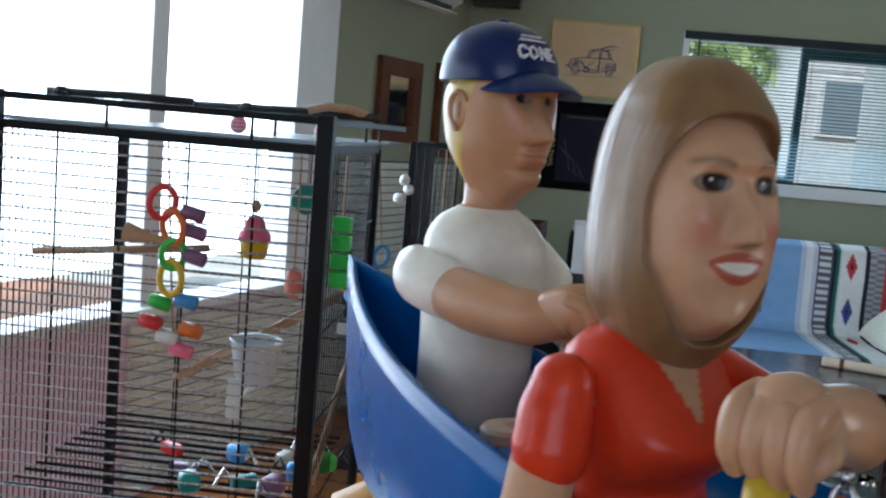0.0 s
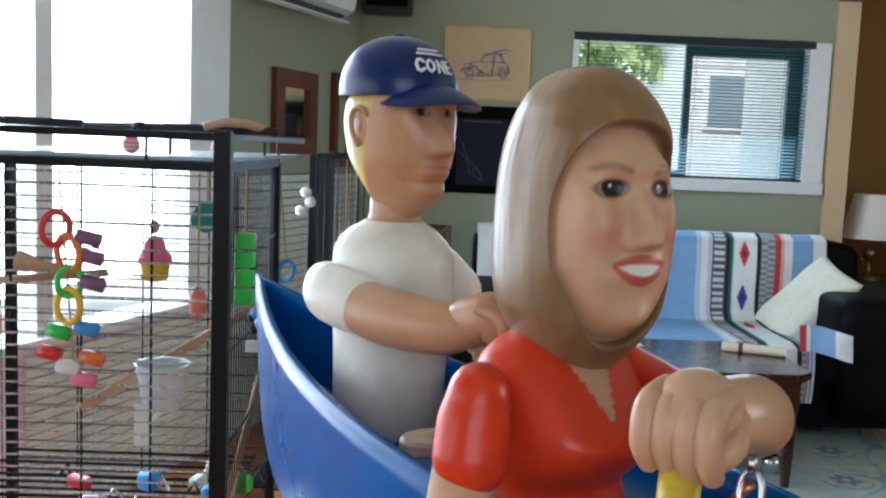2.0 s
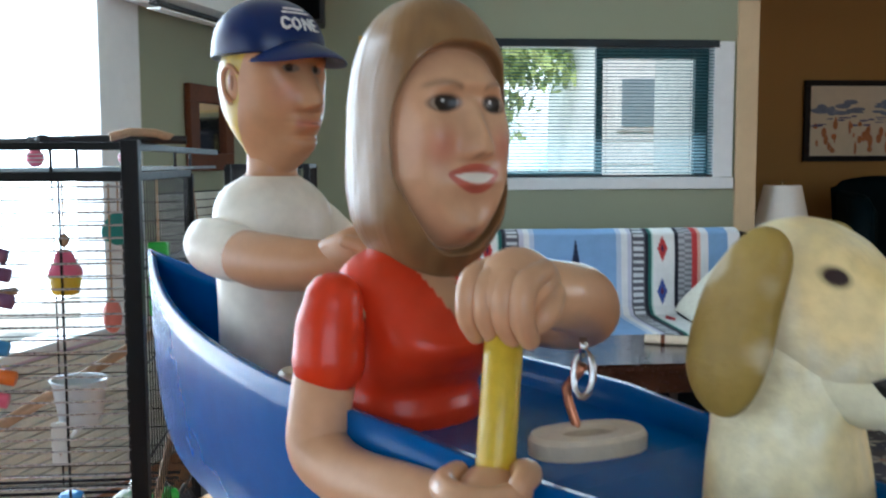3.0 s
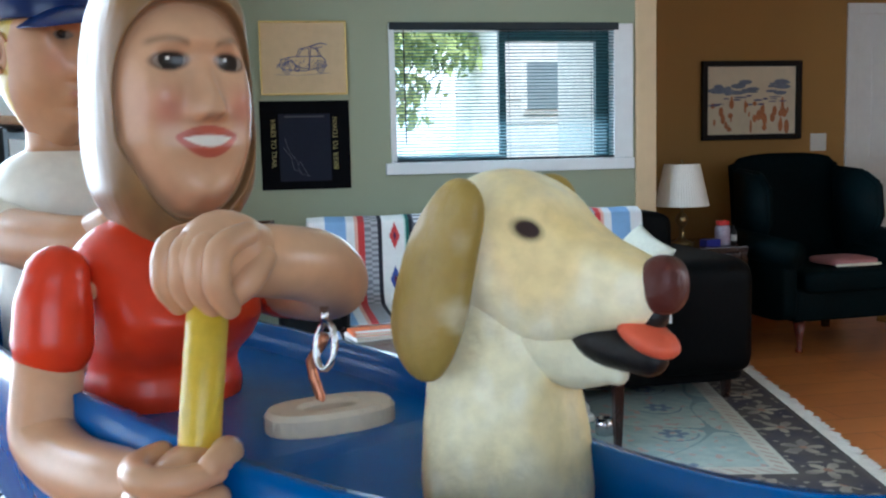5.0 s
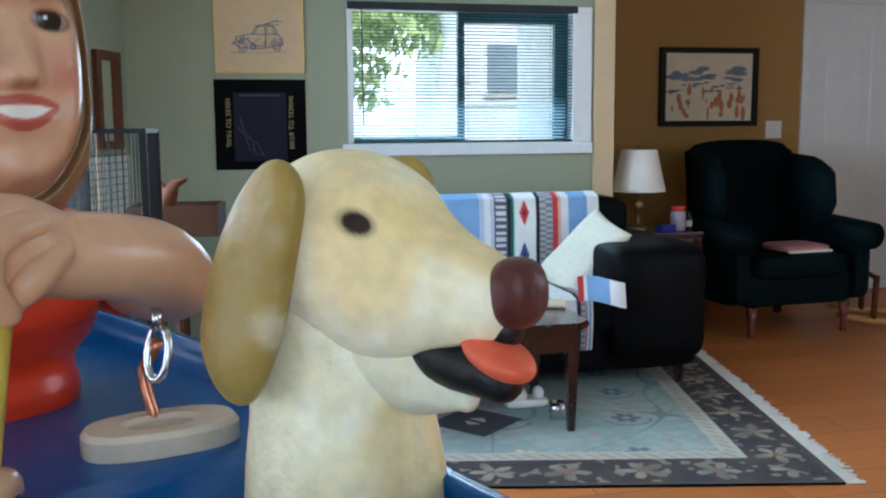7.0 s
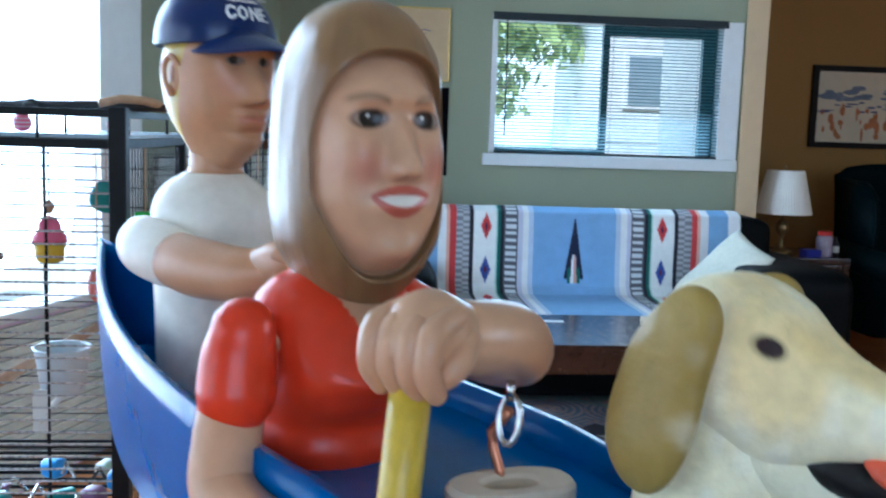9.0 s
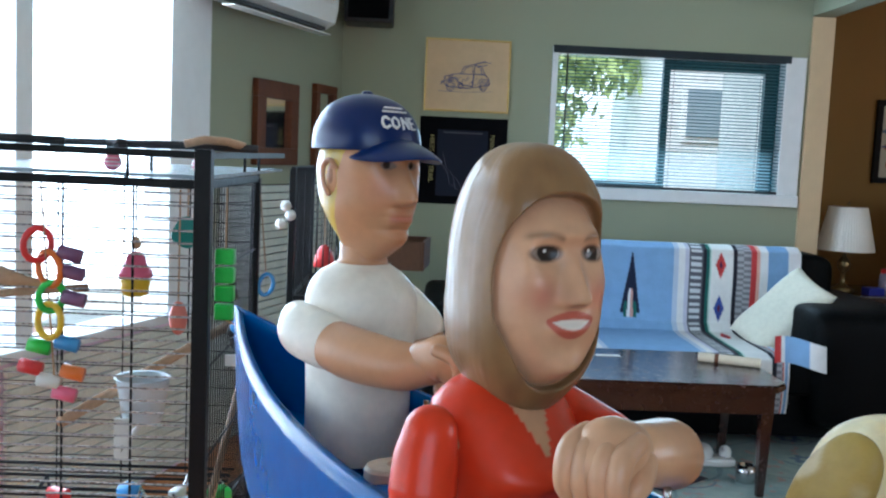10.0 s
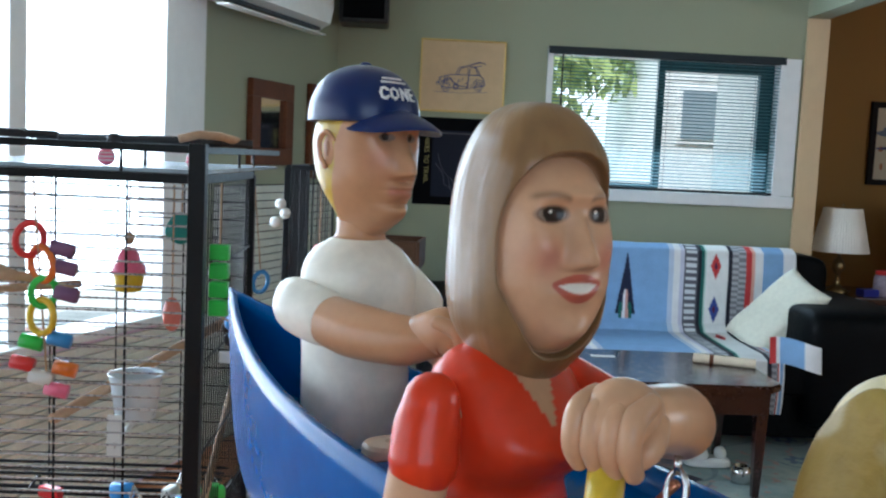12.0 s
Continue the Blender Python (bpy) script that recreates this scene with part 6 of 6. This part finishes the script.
ma.limb([(-0.058, 0.0245, 1.163), (-0.052, 0.0265, 1.153), (-0.042, 0.0240, 1.150), (-0.030, 0.0165, 1.150)], [0.0076, 0.0074, 0.0068, 0.0056], TANSKIN, 28, 6)
ma.fist((-0.0235, 0.0125, 1.150), Euler((0.1, 0.2, -0.3)).to_matrix(), 0.92, TANSKIN, HAIR_CREASE_DARK)
ma.finish("carved_figure", "carved painted figure in navy cap and white shirt", "statue", PAINTED, "carved canoe riders").matrix_world = CANOE @ Matrix.Translation((-0.1035, 0.0275, -0.001)) @ Euler((0, 0, radians(2))).to_matrix().to_4x4() @ Matrix.Translation((0.061, 0.001, 0))

# ---- the dog at the bow ----
dg = Carving()
FUR, FURY, EAR, DBLACK, DNOSE, TONGUE = (0.93, 0.84, 0.55), (0.86, 0.64, 0.25), (0.34, 0.235, 0.055), (0.008, 0.007, 0.007), (0.085, 0.022, 0.018), (0.72, 0.12, 0.055)
GX, GY = 0.0, 0.003


def fur(p):
    g = noise.noise(p * 95) + 0.6 * noise.noise(p * 260 + Vector((3, 1, 2))) + 0.7 * noise.noise(Vector((p.x * 330, p.y * 330, p.z * 70)))
    return mixc(mixc(FUR, (0.95, 0.88, 0.64), step(0.0, 0.5, g)), FURY, 0.62 * step(0.0, 0.40, noise.noise(Vector((p.x * 75, p.y * 75, p.z * 45)) + Vector((9, 4, 1)))))


dg.loft([(0.0900, GY, 1.1245, 0.0134, 0.0130), (0.0900, GY, 1.1290, 0.0143, 0.0139), (0.0895, GY, 1.138, 0.0138, 0.0132), (0.0890, GY, 1.146, 0.0126, 0.0122), (0.0885, GY, 1.154, 0.0122, 0.0120), (0.0880, GY, 1.166, 0.0118, 0.0116)], lambda p, a: fur(p), 96, 12)
DOGEYE = Vector((0.1022, 0.0108, 1.1735))


def dog_head():
    """The head from the back of the skull to the lip: height of the middle, half width, half height."""
    S = [(0.0770, 1.1660, 0.0030, 0.0035), (0.0785, 1.1663, 0.0070, 0.0080), (0.0820, 1.1670, 0.0108, 0.0120), (0.0875, 1.1680, 0.0124, 0.0138), (0.0930, 1.1680, 0.0124, 0.0140), (0.0985, 1.1668, 0.0112, 0.0124),
         (0.1022, 1.1655, 0.0090, 0.0099), (0.1062, 1.1645, 0.0072, 0.0075), (0.1105, 1.1640, 0.0058, 0.0058), (0.1130, 1.1638, 0.0046, 0.0046), (0.1142, 1.1638, 0.0020, 0.0020)]
    S = [(x if x < 0.09 else 0.09 + (x - 0.09) * 1.19, *rest) for x, *rest in S]
    pts, cols, nu, per, rows = [], [], 200, 22, 0
    for k in range(len(S) - 1):
        s0, s1, s2, s3 = S[max(k - 1, 0)], S[k], S[k + 1], S[min(k + 2, len(S) - 1)]
        for q in range(per):
            t = q / per
            x, zc, ry, rz = (0.5 * (2 * b + (c - a) * t + (2 * a - 5 * b + 4 * c - d) * t * t + (3 * b - a - 3 * c + d) * t ** 3) for a, b, c, d in zip(s0, s1, s2, s3))
            rows += 1
            for i in range(nu):
                ca, sa = math.cos(2 * math.pi * i / nu), math.sin(2 * math.pi * i / nu)
                p = Vector((x, GY + ry * math.copysign(abs(ca) ** 0.8, ca), zc + rz * math.copysign(abs(sa) ** 0.9, sa)))
                m = Vector((p.x, abs(p.y - GY), p.z)) - DOGEYE
                d = math.sqrt((m.x * 0.85 - m.z * 0.35) ** 2 * 0.55 + m.y ** 2 + (m.z + m.x * 0.3) ** 2 * 1.5)
                p.y += -math.copysign(0.0009, ca) * bell(d, 0.0034)
                c = mixc(fur(p), FURY, 0.65 * step(0.55, 0.9, sa) * step(0.099, 0.106, x))
                c = mixc(c, (0.24, 0.17, 0.08), 0.6 * step(0.0032, 0.0024, d))
                cols.append(mixc(c, (0.030, 0.013, 0.012), step(0.0025, 0.0021, d)))
                pts.append(p)
    dg.grid(pts, cols, nu, rows)


dog_head()
dg.ball((0.1188, GY, 1.1652), (0.0034, 0.0042, 0.0044), DNOSE, 36, 26, None, 0.85)
dg.limb([(0.1015, GY, 1.1590), (0.1085, GY, 1.1588), (0.1165, GY, 1.1606)], [0.0016, 0.0034, 0.0030], DBLACK, 28, 6)
dg.limb([(0.1010, GY, 1.1588), (0.1080, GY, 1.1562), (0.1165, GY, 1.1540)], [0.0016, 0.0042, 0.0030], DBLACK, 28, 6)
dg.limb([(0.0890, GY, 1.1580), (0.0960, GY, 1.1556), (0.1030, GY, 1.1526), (0.1110, GY, 1.1508)], [0.0112, 0.0084, 0.0052, 0.0018], lambda t: mixc(FUR, (0.72, 0.68, 0.50), t), 40, 8)
dg.ball((0.1170, GY - 0.0014, 1.1574), (0.0052, 0.0042, 0.0022), TONGUE, 30, 18, Euler((0, 0.42, 0)).to_matrix(), 0.95)
for s in (-1, 1):
    t = Euler((s * 0.10, 0.10, s * 0.12)).to_matrix()

    def ear_shape(n, p):
        k = 1 + 0.10 * step(0.004, -0.012, p.z)
        return Vector((p.x * k + 0.0030 * bell(p.z - 0.016, 0.008), p.y + s * 0.0012 * bell(p.z + 0.010, 0.008), p.z))

    dg.ball((0.0862, GY + s * 0.0134, 1.1652), (0.0076, 0.0032, 0.0164), lambda n, p: mixc(EAR, (0.56, 0.48, 0.30), step(0.18, 0.42, noise.noise(p * 110 + Vector((5, 5, s)))) * 0.8), 60, 48, t, 0.9, ear_shape)
dg.finish("carved_dog", "carved pale yellow dog with brown ears, open mouth", "statue", DOGPAINT, "carved canoe riders")


# ---- loose fittings on the deck ----
def oval_block(at, turn, a, b, h):
    t = placed(thing("oval_block", "cream oval wooden block with a hole, on the blue deck", "block", group="oval blocks"), CANOE @ Matrix.Translation(at) @ Euler((0, 0, turn)).to_matrix().to_4x4())
    bm, n = bmesh.new(), 48
    rows = []
    for q, z in ((1.0, 0.0), (1.0, h * 0.75), (0.94, h), (0.52, h), (0.44, h * 0.8), (0.44, 0.0006)):
        row = []
        for k in range(n):
            c, s = math.cos(2 * math.pi * k / n), math.sin(2 * math.pi * k / n)
            ex = 0.8 if q > 0.6 else 0.9
            row.append(bm.verts.new((a * q * math.copysign(abs(c) ** ex, c), b * q * math.copysign(abs(s) ** ex, s), z)))
        rows.append(row)
    for r0, r1 in zip(rows, rows[1:]):
        for k in range(n):
            bm.faces.new((r0[k], r0[(k + 1) % n], r1[(k + 1) % n], r1[k]))
    bm.faces.new(rows[0]), bm.faces.new(rows[-1])
    part("block", bm, BEIGE, t, smooth=False)


def wire_hook(at, turn, s):
    t = placed(thing("wire_hook", "bent copper wire hook with a bright steel ring", "hook", group="wire hooks"), CANOE @ Matrix.Translation(at) @ Euler((0, 0, turn)).to_matrix().to_4x4())
    part("wire", tube([(0, 0, 0.0), (-0.0004 * s, 0, 0.004 * s), (-0.0022 * s, 0.0006 * s, 0.0080 * s), (-0.0030 * s, 0.001 * s, 0.0110 * s), (-0.0008 * s, 0.001 * s, 0.0140 * s), (0.0012 * s, 0, 0.0165 * s)], 0.00105 * s, seg=10), COPPER, t, smooth=True)
    part("ring", tube([(0.0012 * s + 0.0022 * s * math.cos(k * 0.4488), 0.0010 * s * math.sin(k * 0.4488), 0.0145 * s + 0.0046 * s * math.sin(k * 0.4488)) for k in range(14)], 0.00075 * s, seg=9, closed=True), STEEL, t, smooth=True)
    part("stub", tube([(0.0012 * s, 0, 0.0185 * s), (0.0010 * s, 0.0004 * s, 0.0225 * s)], 0.0009 * s, seg=8), STEEL, t, smooth=True)


oval_block((0.0460, 0.0030, DECK), 1.18, 0.0132, 0.0074, 0.0042)
wire_hook((0.0420, 0.0045, DECK + 0.0007), 0.3, 1.0)
oval_block((-0.0500, 0.0080, deck_height(-0.05)), 1.25, 0.0140, 0.0075, 0.0045)
wire_hook((-0.0500, 0.0120, deck_height(-0.05) + 0.0007), 0.3, 1.0)

paddle = placed(thing("paddle", "yellow painted dowel paddle shaft with a knob grip", "paddle"), CANOE)
part("shaft", tube([(0.0490, -0.0262, 1.1660), (0.0510, -0.0310, 1.1420), (0.0530, -0.0350, 1.118), (0.0540, -0.0365, 1.040)], 0.0036, seg=18), YELLOW, paddle, smooth=True)
part("grip", tube([(0.0455, -0.0240, 1.1645), (0.0525, -0.0275, 1.1645)], 0.0043, seg=16), YELLOW, paddle, smooth=True)
